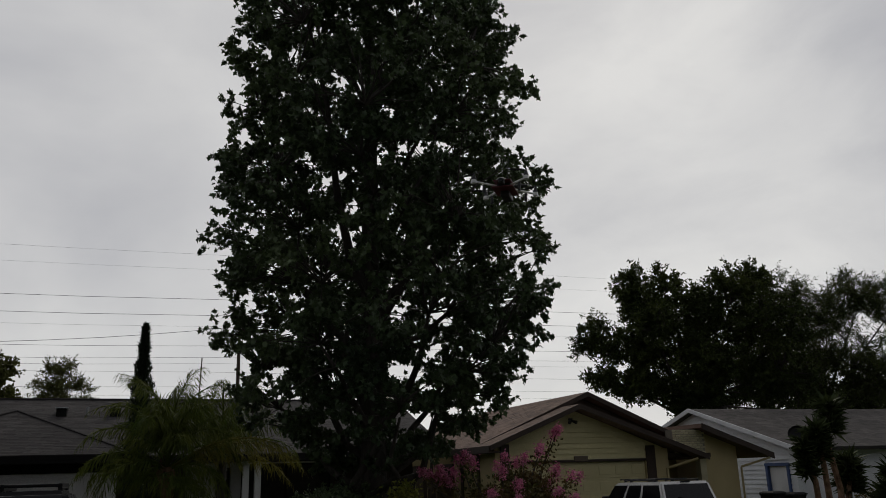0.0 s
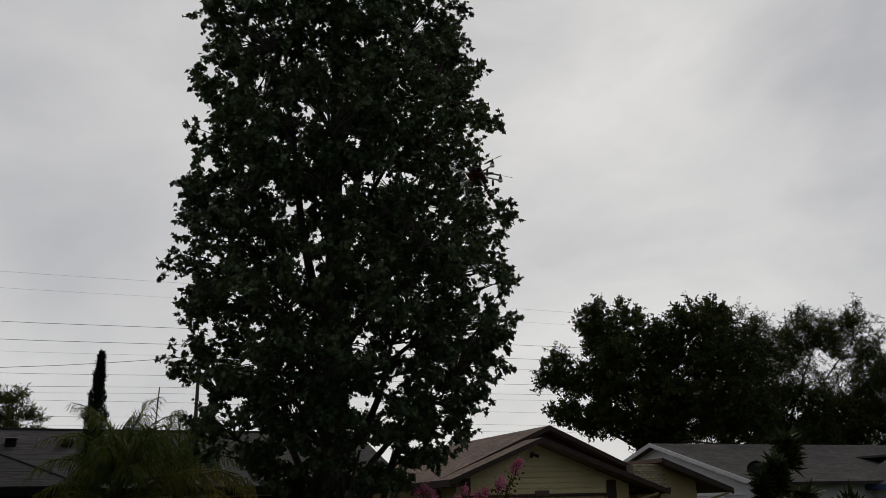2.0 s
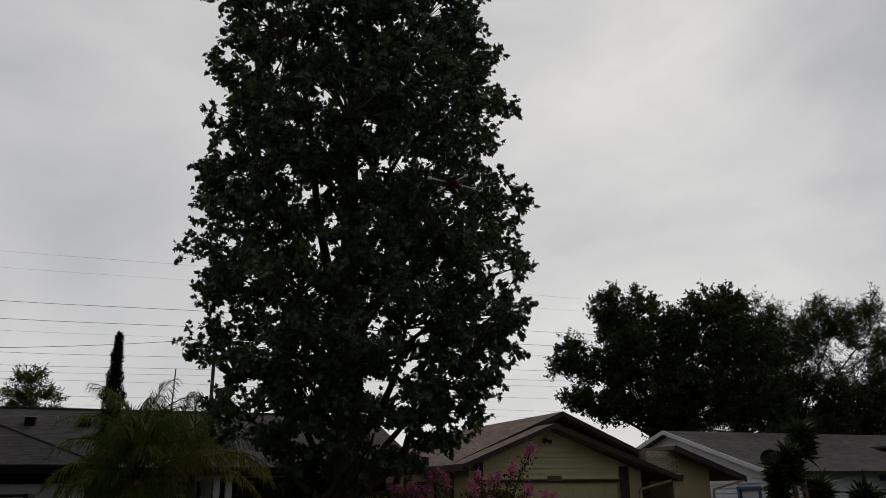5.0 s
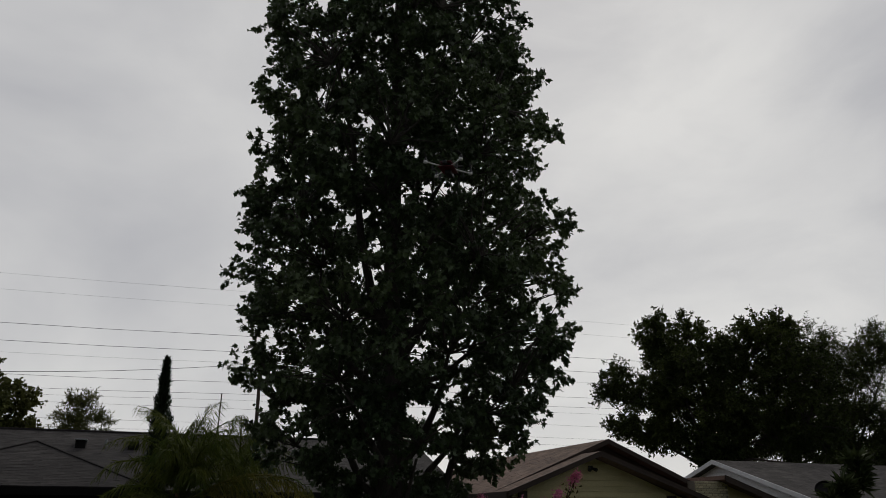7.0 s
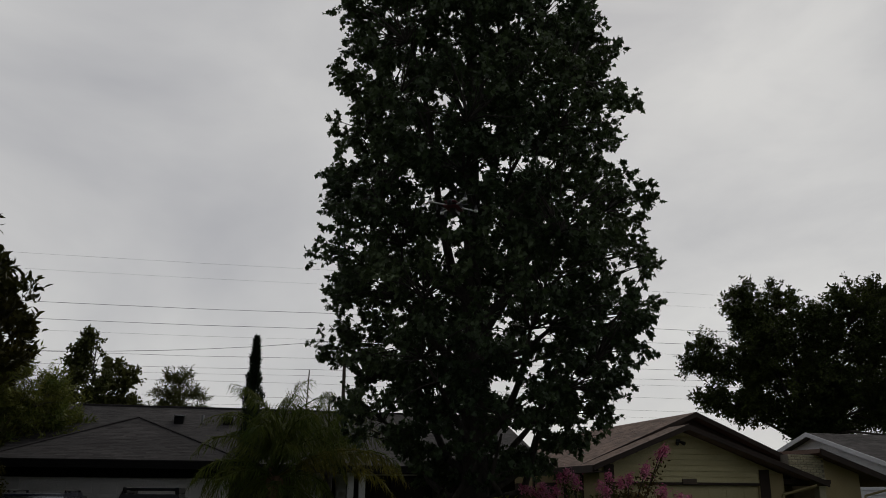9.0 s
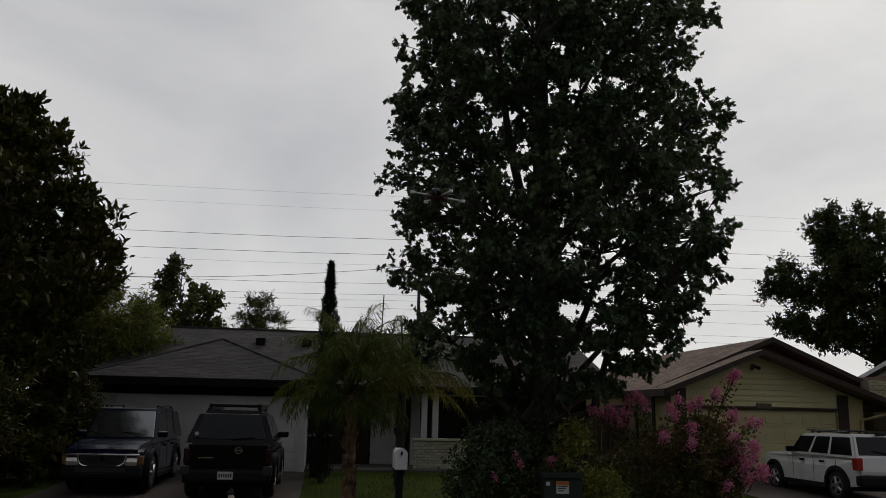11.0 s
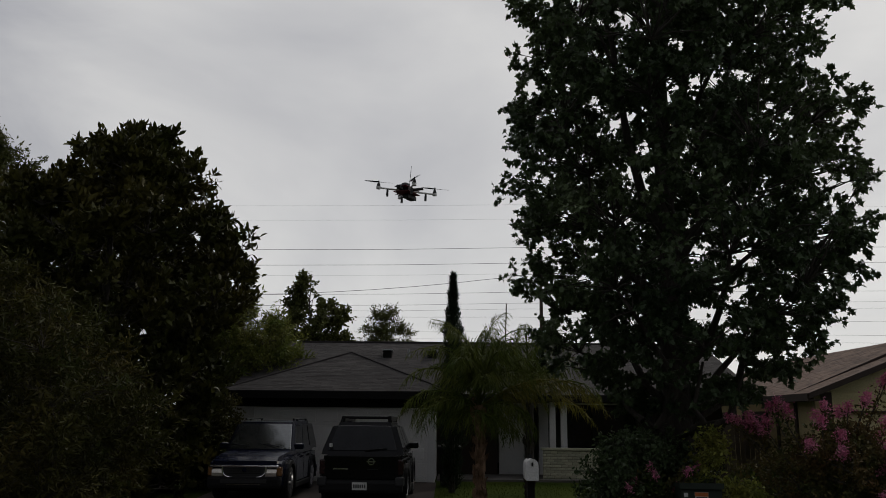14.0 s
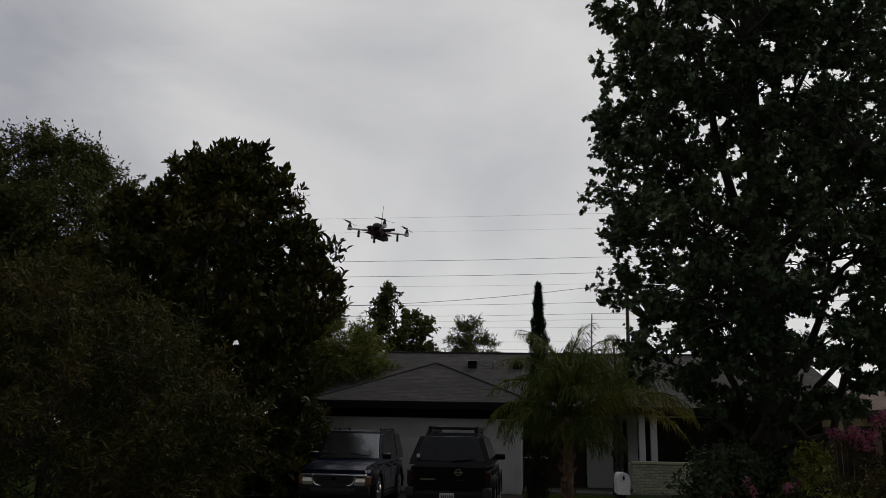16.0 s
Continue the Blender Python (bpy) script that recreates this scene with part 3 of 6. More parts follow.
    slab(bm, [(right, ey, 2.1), (right, back, 2.1), (cx, back, fz), (cx, ey, fz)], 0.12)
    fr = part("front_roof", bm, M_BROWNSHINGLE, h, "brown shingle roof over the garage")
    bm = bmesh.new()
    courses(bm, (eave_l, back, 2.5), (eave_l, ey, 2.5), (cx, ey, fz), (cx, back, fz), 22)
    tagged(part("shingle_layer", bm, M_BROWNSHINGLE, fr), kind="stuff")
    bm = bmesh.new()
    slab(bm, [(eave_l, my, 2.5), (eave_l, 36.5, 2.5), (mx, 36.5, mz), (mx, my, mz)], 0.14)
    slab(bm, [(eave_r, my, mz - km * (eave_r - mx)), (eave_r, 36.5, mz - km * (eave_r - mx)), (mx, 36.5, mz), (mx, my, mz)], 0.14)
    roof = part("roof", bm, M_BROWNSHINGLE, h, "weathered brown shingle roof")
    bm = bmesh.new()
    courses(bm, (eave_l, 36.5, 2.5), (eave_l, my, 2.5), (mx, my, mz), (mx, 36.5, mz), 28)
    tagged(part("shingle_layer", bm, M_BROWNSHINGLE, roof), kind="stuff")
    bm = bmesh.new()
    for a, b, c in (((eave_l, ey, 2.5), (cx, ey, fz), 0), ((right, ey, 2.1), (cx, ey, fz), 0), ((eave_l, my, 2.5), (mx, my, mz), 0), ((eave_r, my, mz - km * (eave_r - mx)), (mx, my, mz), 0)):
        a, b = Vector(a), Vector(b)
        dn = Vector((0, 0, -0.2))
        prism(bm, [(a.x, a.z + 0.01), (b.x, b.z + 0.01), (b.x, b.z - 0.15), (a.x, a.z - 0.15)], "y", a.y - 0.04, a.y - 0.003)
    box(bm, eave_l - 0.04, eave_l - 0.003, ey, 36.5, 2.3, 2.5)
    box(bm, eave_l, 10.15, ey + 0.01, 36.5, 2.3, 2.34)
    part("rake_board", bm, M_DARKTRIM, h, "dark brown rake boards")
    bm = bmesh.new()
    prism(bm, [(10.2, 2.5), (13.85, 4.03), (17.6, 2.5)], "y", my + 0.35, my + 0.5)
    part("upper_gable", bm, M_DARKTRIM, h, "dark brown upper gable")
    # entrance recess, brick pier and the lower wing with its own sloping roof
    part("front_door", boxed(16.75, 17.6, 25.12, 25.19, 0.05, 2.1, bevel=0.01), M_DARKTRIM, h, "dark front door in the recess")
    w = part("window", boxed(16.42, 16.7, 25.13, 25.19, 1.0, 2.0), M_WINDOW, h)
    part("window_frame", boxed(16.4, 16.72, 25.1, 25.13, 0.98, 1.03), M_WHITEWALL, w)
    part("porch_column", boxed(17.7, 17.94, 23.2, 23.45, -0.05, 2.18), M_BRICK, h, "slim cream porch column")
    bm = boxed(16.7, 17.95, 23.2, 23.6, 2.18, 2.95)
    pier = part("brick_parapet", bm, M_MORTAR, h, "cream brick parapet over the entrance")
    bricks(pier, M_BRICK, 16.7, 17.95, 23.19, 2.18, 2.95)
    bm = bmesh.new()
    prism(bm, [(17.95, -0.3), (19.3, -0.3), (19.3, 2.45), (17.95, 2.9)], "y", 23.3, 23.5)
    prism(bm, [(23.5, -0.3), (35.8, -0.3), (35.8, 2.45), (23.5, 2.45)], "x", 19.1, 19.3)
    part("wing_wall", bm, M_TAN, h)
    bm = bmesh.new()
    slab(bm, [(17.6, 22.8, 3.12), (20.45, 22.8, 2.12), (20.45, 36.5, 2.12), (17.6, 36.5, 3.12)], 0.14)
    part("wing_roof", bm, M_BROWNSHINGLE, h, "brown sloping roof of the side wing")
    bm = bmesh.new()
    prism(bm, [(17.6, 3.13), (20.45, 2.13), (20.45, 1.93), (17.6, 2.93)], "y", 22.76, 22.797)
    box(bm, 16.3, 18.0, 23.0, 23.19, 2.05, 2.18)
    box(bm, 16.3, 18.0, 23.6, 25.2, 2.3, 2.36)
    part("entrance_eave", bm, M_DARKTRIM, h, "dark eave over the entrance")
    bm = bmesh.new()
    for a, b in (((17.1, 22.5, 2.0), (16.2, 22.95, 1.72)), ((16.2, 22.95, 1.72), (16.2, 22.95, 0.1))):
        tube(bm, a, b, 0.04, 0.04, 8)
    part("downpipe", bm, M_TAN, h, "tan rain downpipe")
    bm = bmesh.new()
    for a, b in (((20.3, 22.82, 1.98), (19.4, 23.25, 1.7)), ((19.4, 23.25, 1.7), (19.4, 23.25, -0.2))):
        tube(bm, a, b, 0.035, 0.035, 8)
    part("downpipe", bm, M_TAN, h, "tan rain downpipe")
    # side wall windows and porch posts
    for y in (26.5, 30.0):
        # matte dark panel stands in for the glass, to keep sky reflection off it
        w = part("window", boxed(10.11, 10.15, y, y + 1.4, 0.9, 2.0), M_DARKTRIM, h, "side window as a matte dark panel without sky reflection")
        for a, b, c, e in ((y - 0.06, y + 1.46, 0.84, 0.9), (y - 0.06, y + 1.46, 2.0, 2.06), (y - 0.06, y, 0.9, 2.0), (y + 1.4, y + 1.46, 0.9, 2.0)):
            part("window_frame", boxed(10.09, 10.14, a, b, c, e), M_DARKTRIM, w)
    for y in (24.2, 25.6, 28.6, 29.4, 32.2):
        part("batten", boxed(10.1, 10.15, y, y + 0.16, 0, 2.3), M_DARKTRIM, h)


build_tan_house()


def build_fence():
    f = thing("fence", (8.7, 27.2, 0), "weathered brown board fence between the houses", "fence")
    for k in range(2):
        part("rail", boxed(-0.2, 1.45, 0.04, 0.09, 0.4 + k * 0.9, 0.5 + k * 0.9), M_WOOD, f)
    me = bpy.data.meshes.new("board")
    bm = boxed(-0.07, 0.07, -0.01, 0.01, 0.03, 1.75, bevel=0.004)
    bm.to_mesh(me)
    bm.free()
    me.materials.append(M_WOOD)
    for k in range(10):
        piece("board", me, f, pose(-0.1 + k * 0.155, 0.025, random.uniform(-0.02, 0.02), 0, random.uniform(-0.6, 0.6), 0))


build_fence()


def build_white_house():
    h = thing("house", (0, 0, 0), "white clapboard house with blue trim and a grey shingle roof", "house")
    gx, ye, ze, yr, zr, gz = 24.0, 25.1, 2.35, 31.4, 4.3, -0.3
    k = (zr - ze) / (yr - ye)
    bm = bmesh.new()
    prism(bm, [(25.7, gz), (26.05, gz), (26.05, 1.75), (27.25, 1.75), (27.25, gz), (37.1, gz), (37.1, 2.4), (yr, zr - 0.12), (25.7, 2.4)], "x", gx + 0.06, gx + 0.2)
    box(bm, gx + 0.2, 40, 25.7, 25.9, gz, 2.35)
    part("wall", bm, M_SIDING, h)
    z = gz
    side = part("gable_siding", boxed(gx + 0.05, gx + 0.06, 27.4, 36.9, gz, 2.3), M_SIDING, h)
    while z < 4.05:
        top = z + 0.19
        y0 = 25.65 if z < 2.25 else yr - (zr - 0.15 - top) / k
        y1 = 37.1 if z < 2.25 else yr + (zr - 0.15 - top) / k
        spans = [(y0, 26.0), (27.3, y1)] if z < 1.74 else [(y0, y1)]
        for a, b in spans:
            if b - a > 0.1:
                part("clapboard", prism(bmesh.new(), [(gx + 0.06, z), (gx, z), (gx + 0.035, top), (gx + 0.06, top)], "y", a, b), M_SIDING, side)
        z += 0.185
    d = part("side_door", boxed(gx + 0.08, gx + 0.13, 26.13, 27.17, gz, 1.68, bevel=0.01), M_WHITEWALL, h, "pale side door in a blue frame")
    for a, b, c, e in ((26.0, 26.13, gz, 1.68), (27.17, 27.3, gz, 1.68), (25.97, 27.33, 1.68, 1.8)):
        part("door_frame", boxed(gx - 0.04, gx + 0.1, a, b, c, e, bevel=0.008), M_BLUE, d, "blue door frame")
    w = part("window", boxed(gx + 0.05, gx + 0.09, 30.3, 31.1, 0.9, 1.9), M_WINDOW, h)
    for a, b, c, e in ((30.22, 31.18, 0.82, 0.9), (30.22, 31.18, 1.9, 1.98), (30.22, 30.3, 0.9, 1.9), (31.1, 31.18, 0.9, 1.9)):
        part("window_frame", boxed(gx - 0.03, gx + 0.05, a, b, c, e), M_BLUE, w, "blue window frame")
    bm = bmesh.new()
    pitched(bm, gx - 0.35, 42, ye, ze, yr, zr)
    pitched(bm, gx - 0.35, 42, 37.7, ze, yr, zr)
    roof = part("roof", bm, M_GREYSHINGLE, h, "grey shingle roof")
    bm = bmesh.new()
    courses(bm, (gx - 0.35, ye, ze), (42, ye, ze), (42, yr, zr), (gx - 0.35, yr, zr), 34)
    tagged(part("shingle_layer", bm, M_GREYSHINGLE, roof), kind="stuff")
    # hipped front wing further along
    bm = bmesh.new()
    slab(bm, [(30.2, 22.0, 2.2), (30.2, 26.5, 2.2), (33.6, 26.8, 3.55), (33.6, 24.6, 3.55)], 0.12)
    slab(bm, [(30.2, 22.0, 2.2), (40.0, 22.0, 2.2), (38.0, 24.6, 3.55), (33.6, 24.6, 3.55)], 0.12)
    slab(bm, [(33.6, 24.6, 3.55), (38.0, 24.6, 3.55), (38.0, 29.0, 3.55), (33.6, 29.0, 3.55)], 0.1)
    part("wing_roof", bm, M_GREYSHINGLE, h, "grey hipped roof of the front wing")
    part("wing_fascia", boxed(30.15, 40, 21.95, 22.0, 1.98, 2.2), M_BLUE, h, "dark blue eave board")
    part("wing_fascia", boxed(30.12, 30.17, 22.0, 26.0, 1.98, 2.2), M_BLUE, h, "dark blue eave board")
    bm = boxed(30.6, 40, 22.6, 25.7, gz, 2.1)
    part("wing_wall", bm, M_SIDING, h)
    w = part("window", boxed(31.3, 32.6, 22.56, 22.6, 0.8, 1.9), M_WINDOW, h)
    for a, b, c, e in ((31.2, 32.7, 0.7, 0.8), (31.2, 32.7, 1.9, 2.0), (31.2, 31.3, 0.8, 1.9), (32.6, 32.7, 0.8, 1.9)):
        part("window_frame", boxed(a, b, 22.5, 22.57, c, e), M_BLUE, w, "blue window frame")
    bm = bmesh.new()
    for s, ya in ((1, 25.0), (-1, 37.8)):
        prism(bm, [(ya, ze - 0.01), (yr, zr + 0.02), (yr, zr - 0.16), (ya, ze - 0.19)], "x", gx - 0.4, gx - 0.352)
    part("rake_board", bm, M_SIDING, h, "white rake boards")
    dish = thing("satellite_dish", (gx - 0.2, 25.1, 2.36), "dark grey satellite dish on the white house's eave", "satellite dish")
    part("mast", tube(bmesh.new(), (0, 0, 0), (0, -0.15, 0.3), 0.025, 0.025, 8), M_PLASTIC, dish)
    bm = bmesh.new()
    rings = []
    for r, dpt in ((0.02, 0), (0.16, 0.02), (0.28, 0.06), (0.36, 0.11), (0.375, 0.115), (0.28, 0.075), (0.02, 0.015)):
        rings.append([(r * math.cos(a * math.tau / 20), -dpt, 0.45 + r * 0.9 * math.sin(a * math.tau / 20)) for a in range(20)])
    loft(bm, rings)
    bmesh.ops.rotate(bm, verts=bm.verts, cent=(0, 0, 0.45), matrix=Matrix.Rotation(radians(-20), 3, "X") @ Matrix.Rotation(radians(-35), 3, "Z"))
    part("reflector", bm, M_PLASTIC, dish, smooth=True)
    part("feed_arm", tube(bmesh.new(), (0, -0.08, 0.2), (-0.1, -0.5, 0.3), 0.015, 0.015, 6), M_PLASTIC, dish)
    part("feed_horn", boxed(-0.15, -0.05, -0.58, -0.48, 0.27, 0.36, bevel=0.01), M_PLASTIC, dish)


build_white_house()


# ---------------------------------------------------------------- plants
RNG = np.random.default_rng(7)
LEAF = {
    # half outlines of leaf blades, across and along
    "star": [(0, 0), (0.4, -0.02), (0.25, 0.25), (0.54, 0.5), (0.25, 0.56), (0, 1.0), (-0.25, 0.56), (-0.54, 0.5), (-0.25, 0.25), (-0.4, -0.02)],
    "oval": [(0, 0), (0.2, 0.35), (0.18, 0.7), (0, 1.0), (-0.18, 0.7), (-0.2, 0.35)],
    "blade": [(0, 0), (0.03, 0.35), (0, 1.0), (-0.03, 0.35)],
    "diamond": [(0, 0), (0.24, 0.45), (0, 1.0), (-0.24, 0.45)],
    "lance": [(0, 0), (0.11, 0.4), (0, 1.0), (-0.11, 0.4)],
    "round": [(0, 0), (0.32, 0.3), (0.3, 0.75), (0, 1.0), (-0.3, 0.75), (-0.32, 0.3)],
}


def leaf_mesh(name, places, ways, sizes, shape, mat):
    """One mesh of many single leaves: bases, directions of the blade, lengths."""
    out = np.array(LEAF[shape])
    n, k = len(places), len(out)
    w = ways / np.linalg.norm(ways, axis=1, keepdims=True)
    side = np.cross(w, RNG.normal(size=(n, 3)))
    side /= np.linalg.norm(side, axis=1, keepdims=True)
    nor = np.cross(w, side)
    s = np.asarray(sizes)[:, None, None]
    bend = (out[:, 1] ** 2 * 0.25)[None, :, None]
    fold = (np.abs(out[:, 0]) * 0.35)[None, :, None]
    v = places[:, None, :] + s * (out[None, :, :1] * side[:, None, :] + out[None, :, 1:] * w[:, None, :] + (fold - bend) * nor[:, None, :])
    me = bpy.data.meshes.new(name)
    me.vertices.add(n * k)
    me.vertices.foreach_set("co", v.reshape(-1).astype(np.float32))
    me.loops.add(n * k)
    me.loops.foreach_set("vertex_index", np.arange(n * k, dtype=np.int32))
    me.polygons.add(n)
    me.polygons.foreach_set("loop_start", np.arange(0, n * k, k, dtype=np.int32))
    me.update(calc_edges=True)
    me.materials.append(mat)
    return me


def branch(bm, p, q, r0, r1, sag=0.0, n=5):
    """A bent, tapered limb in three lengths."""
    p, q = Vector(p), Vector(q)
    pts = [p.lerp(q, t) + Vector((0, 0, sag * math.sin(t * math.pi))) + Vector(RNG.normal(size=3) * 0.03 * (q - p).length * (0 < t < 1)) for t in (0, 0.35, 0.7, 1)]
    rings = []
    for i, c in enumerate(pts):
        d = (pts[min(i + 1, 3)] - pts[max(i - 1, 0)]).normalized()
        u = d.orthogonal().normalized()
        v = d.cross(u)
        r = r0 + (r1 - r0) * i / 3
        rings.append([c + (u * math.cos(a * math.tau / n) + v * math.sin(a * math.tau / n)) * r for a in range(n)])
    loft(bm, rings)
    return pts


def trunk_mesh(points, radii, n=14, flare=1.35):
    bm = bmesh.new()
    rings = []
    for i, (p, r) in enumerate(zip(points, radii)):
        r = r * (flare if i == 0 else 1)
        rings.append([(p[0] + r * math.cos(a * math.tau / n) * RNG.uniform(0.92, 1.08), p[1] + r * math.sin(a * math.tau / n) * RNG.uniform(0.92, 1.08), p[2]) for a in range(n)])
    loft(bm, rings)
    return bm


def rods(name, p0, p1, r0, r1, mat, parent, n=4):
    """One mesh of many thin tapered rods."""
    p0, p1 = np.asarray(p0, float), np.asarray(p1, float)
    k = len(p0)
    d = p1 - p0
    d /= np.linalg.norm(d, axis=1, keepdims=True) + 1e-9
    u = np.cross(d, np.array([0.31, 0.53, 0.79]))
    u /= np.linalg.norm(u, axis=1, keepdims=True) + 1e-9
    v = np.cross(d, u)
    a = np.arange(n) * math.tau / n
    ring = u[:, None, :] * np.cos(a)[None, :, None] + v[:, None, :] * np.sin(a)[None, :, None]
    vs = np.concatenate([p0[:, None, :] + ring * np.asarray(r0)[:, None, None], p1[:, None, :] + ring * np.asarray(r1)[:, None, None]], axis=1).reshape(-1, 3)
    base = (np.arange(k) * 2 * n)[:, None]
    i = np.arange(n)
    j = (i + 1) % n
    quads = np.stack([base + i, base + j, base + j + n, base + i + n], axis=2).reshape(-1)
    me = bpy.data.meshes.new(name)
    me.vertices.add(len(vs))
    me.vertices.foreach_set("co", vs.reshape(-1).astype(np.float32))
    me.loops.add(len(quads))
    me.loops.foreach_set("vertex_index", quads.astype(np.int32))
    me.polygons.add(len(quads) // 4)
    me.polygons.foreach_set("loop_start", np.arange(0, len(quads), 4, dtype=np.int32))
    me.update(calc_edges=True)
    me.materials.append(mat)
    ob = new(name, me)
    ob.parent = parent
    return tagged(ob, kind="stuff")


def tree(name, at, label, profile, mat, shape, leaf, clusters, twigs, per, spread, trunk_r=0.2, up=0.35, droop=0.2, shell=0.55, gaps=-0.2, gap_size=1.6, category="tree", group="", bark=None, lump=0.2, limbs=26, lean=0.8, lobes=(), boughs=(), openings=(), facing=0.0, seed=1):
    """profile: (height, radius, shift across) from the lowest leaves to the tip. Each cluster is a spray of leafy twigs at a limb's end.
    lobes: rounded masses (across, along, height, radius, half height) that make up a broken crown instead.
    boughs: heavy limbs as points from the trunk outwards. openings: gaps between the limbs (across, height, half width, half height, rise)."""
    global RNG
    RNG = np.random.default_rng(seed)
    t = thing(name, at, label, category, group)
    bark = bark or M_BARK
    hs, rs, cs = (np.array(c, float) for c in zip(*profile))
    top, low = hs[-1], hs[0]
    zs = np.linspace(0, top * 0.93, 9)
    ax = np.array([(float(np.interp(z, hs, cs)) * min(z / top, 1) * lean + RNG.normal() * 0.03, RNG.normal() * 0.03, z) for z in zs])
    rad = [trunk_r * (1 - 0.93 * (z / zs[-1]) ** 0.8) + 0.008 for z in zs]
    part("trunk", trunk_mesh(ax, rad), bark, t, smooth=True)
    weight = np.concatenate([[0], np.cumsum((rs[1:] + rs[:-1]) * np.diff(hs))])
    P, Wy, S, A, B, RA, RB = [], [], [], [], [], [], []
    made = 0
    # main limbs, from which the leafy sprays branch off
    knots = [p for p in ax if p[2] > low * 0.6]
    cf, sf = math.cos(radians(facing)), math.sin(radians(facing))
    masses = np.array([(u * cf + v * sf, v * cf - u * sf, z, r, rz) for u, v, z, r, rz in lobes]).reshape(-1, 5)
    for bough in boughs:
        r0 = trunk_r * 0.42
        for j, (p, q) in enumerate(zip(bough, bough[1:])):
            for u in (0, 0.5):
                A.append(np.array(p) + (np.array(q) - np.array(p)) * u); B.append(np.array(p) + (np.array(q) - np.array(p)) * (u + 0.5))
                k0 = (j + u) / (len(bough) - 1)
                RA.append(r0 * (1 - 0.75 * k0)); RB.append(r0 * (1 - 0.75 * (k0 + 0.5 / (len(bough) - 1))))
            knots += [np.array(q)]
    for x, y, z, r, rz in masses:
        s0 = np.array([ax[3][0], ax[3][1], min(z * 0.72, 5.2)])
        for j in range(5):
            p, q = (s0 + (np.array([x, y, z]) - s0) * u + np.array([0, 0, 0.12 * r * math.sin(u * 3.1)]) for u in (j / 5, (j + 1) / 5))
            A.append(p); B.append(q)
            RA.append(trunk_r * 0.3 * (1 - 0.17 * j)); RB.append(trunk_r * 0.3 * (0.83 - 0.17 * j))
            knots.append(q)
    if len(masses):
        limbs = 0
    for i in range(limbs):
        h = low + (top - low) * (i + 0.5) / limbs * 0.92
        R, c = float(np.interp(h, hs, rs)), float(np.interp(h, hs, cs))
        a = i * 2.4 + RNG.uniform(-0.4, 0.4)
        end = np.array([c + 0.72 * R * math.cos(a), 0.72 * R * math.sin(a), h])
        z0 = max(h - 0.72 * R * (0.5 + up), min(low * 0.7, h * 0.8))
        s0 = np.array([np.interp(z0, zs, ax[:, 0]), np.interp(z0, zs, ax[:, 1]), z0])
        prev, r0 = s0, trunk_r * 0.34 * (1 - 0.6 * h / top)
        for j in range(1, 7):
            u = j / 6
            q = s0 + (end - s0) * u + np.array([0, 0, -0.1 * R * math.sin(u * math.pi)]) + RNG.normal(size=3) * 0.05 * R * (u < 1)
            A.append(prev); B.append(q)
            RA.append(r0 * (1.08 - u + 1 / 6)); RB.append(r0 * (1.08 - u))
            knots.append(q)
            prev = q
    knots = np.array(knots)
    while made < clusters:
        h = float(np.interp(RNG.uniform(0, weight[-1]), weight, hs))
        R, c = float(np.interp(h, hs, rs)), float(np.interp(h, hs, cs))
        a = RNG.uniform(0, math.tau)
        if len(masses):
            x, y, z, R, half = masses[RNG.choice(len(masses), p=masses[:, 3] ** 2 / np.sum(masses[:, 3] ** 2))]
            d = RNG.normal(size=3)
            d *= RNG.uniform(0, 1) ** shell / np.linalg.norm(d)
            d *= 0.92 + lump * noise.noise((d[0] * 2 + x, d[1] * 2, d[2] * 2 + z))
            tip = np.array([x + R * d[0], y + R * d[1], z + half * d[2]])
        else:
            R *= 0.96 + lump * noise.noise((math.cos(a) * 2.2 + seed, math.sin(a) * 2.2, h * 0.9 / gap_size))
            r = R * RNG.uniform(0, 1) ** shell
            tip = np.array([c + r * math.cos(a), r * math.sin(a), h])
        if noise.noise(Vector(tip) / gap_size + Vector((seed * 1.7, 0, 0))) < gaps:
            continue
        made += 1
        far = np.linalg.norm(knots - tip, axis=1) + 1.5 * np.maximum(knots[:, 2] - tip[2], 0)
        s = knots[int(np.argmin(far))]
        L = np.linalg.norm(tip - s)
        away = (tip - s) / max(L, 0.01)
        pts = [s + (tip - s) * u + np.array([0, 0, 0.06 * L * math.sin(u * math.pi)]) + RNG.normal(size=3) * 0.03 * L * (0 < u < 1) for u in (0, 0.35, 0.7, 1)]
        thick = 0.006 + 0.009 * L * trunk_r / 0.25
        for i in range(3):
            A.append(pts[i]); B.append(pts[i + 1])
            RA.append(thick * (1 - 0.28 * i)); RB.append(thick * (1 - 0.28 * (i + 1)))
        k = max(3, int(twigs * RNG.uniform(0.7, 1.3)))
        d = RNG.normal(size=(k, 3)) * 0.75 + away * 0.55 + np.array([0, 0, 0.2])
        d /= np.linalg.norm(d, axis=1, keepdims=True)
        ln = spread * RNG.uniform(0.6, 1.35, k)
        foot = np.array(pts[2]) + (tip - np.array(pts[2])) * RNG.uniform(0.2, 1, k)[:, None]
        end = foot + d * ln[:, None]
        A += list(foot); B += list(end)
        RA += [thick * 0.3] * k; RB += [thick * 0.12] * k
        u = RNG.uniform(0.12, 1.05, (k, per))[:, :, None]
        p = foot[:, None, :] + d[:, None, :] * ln[:, None, None] * u + RNG.normal(size=(k, per, 3)) * spread * 0.09
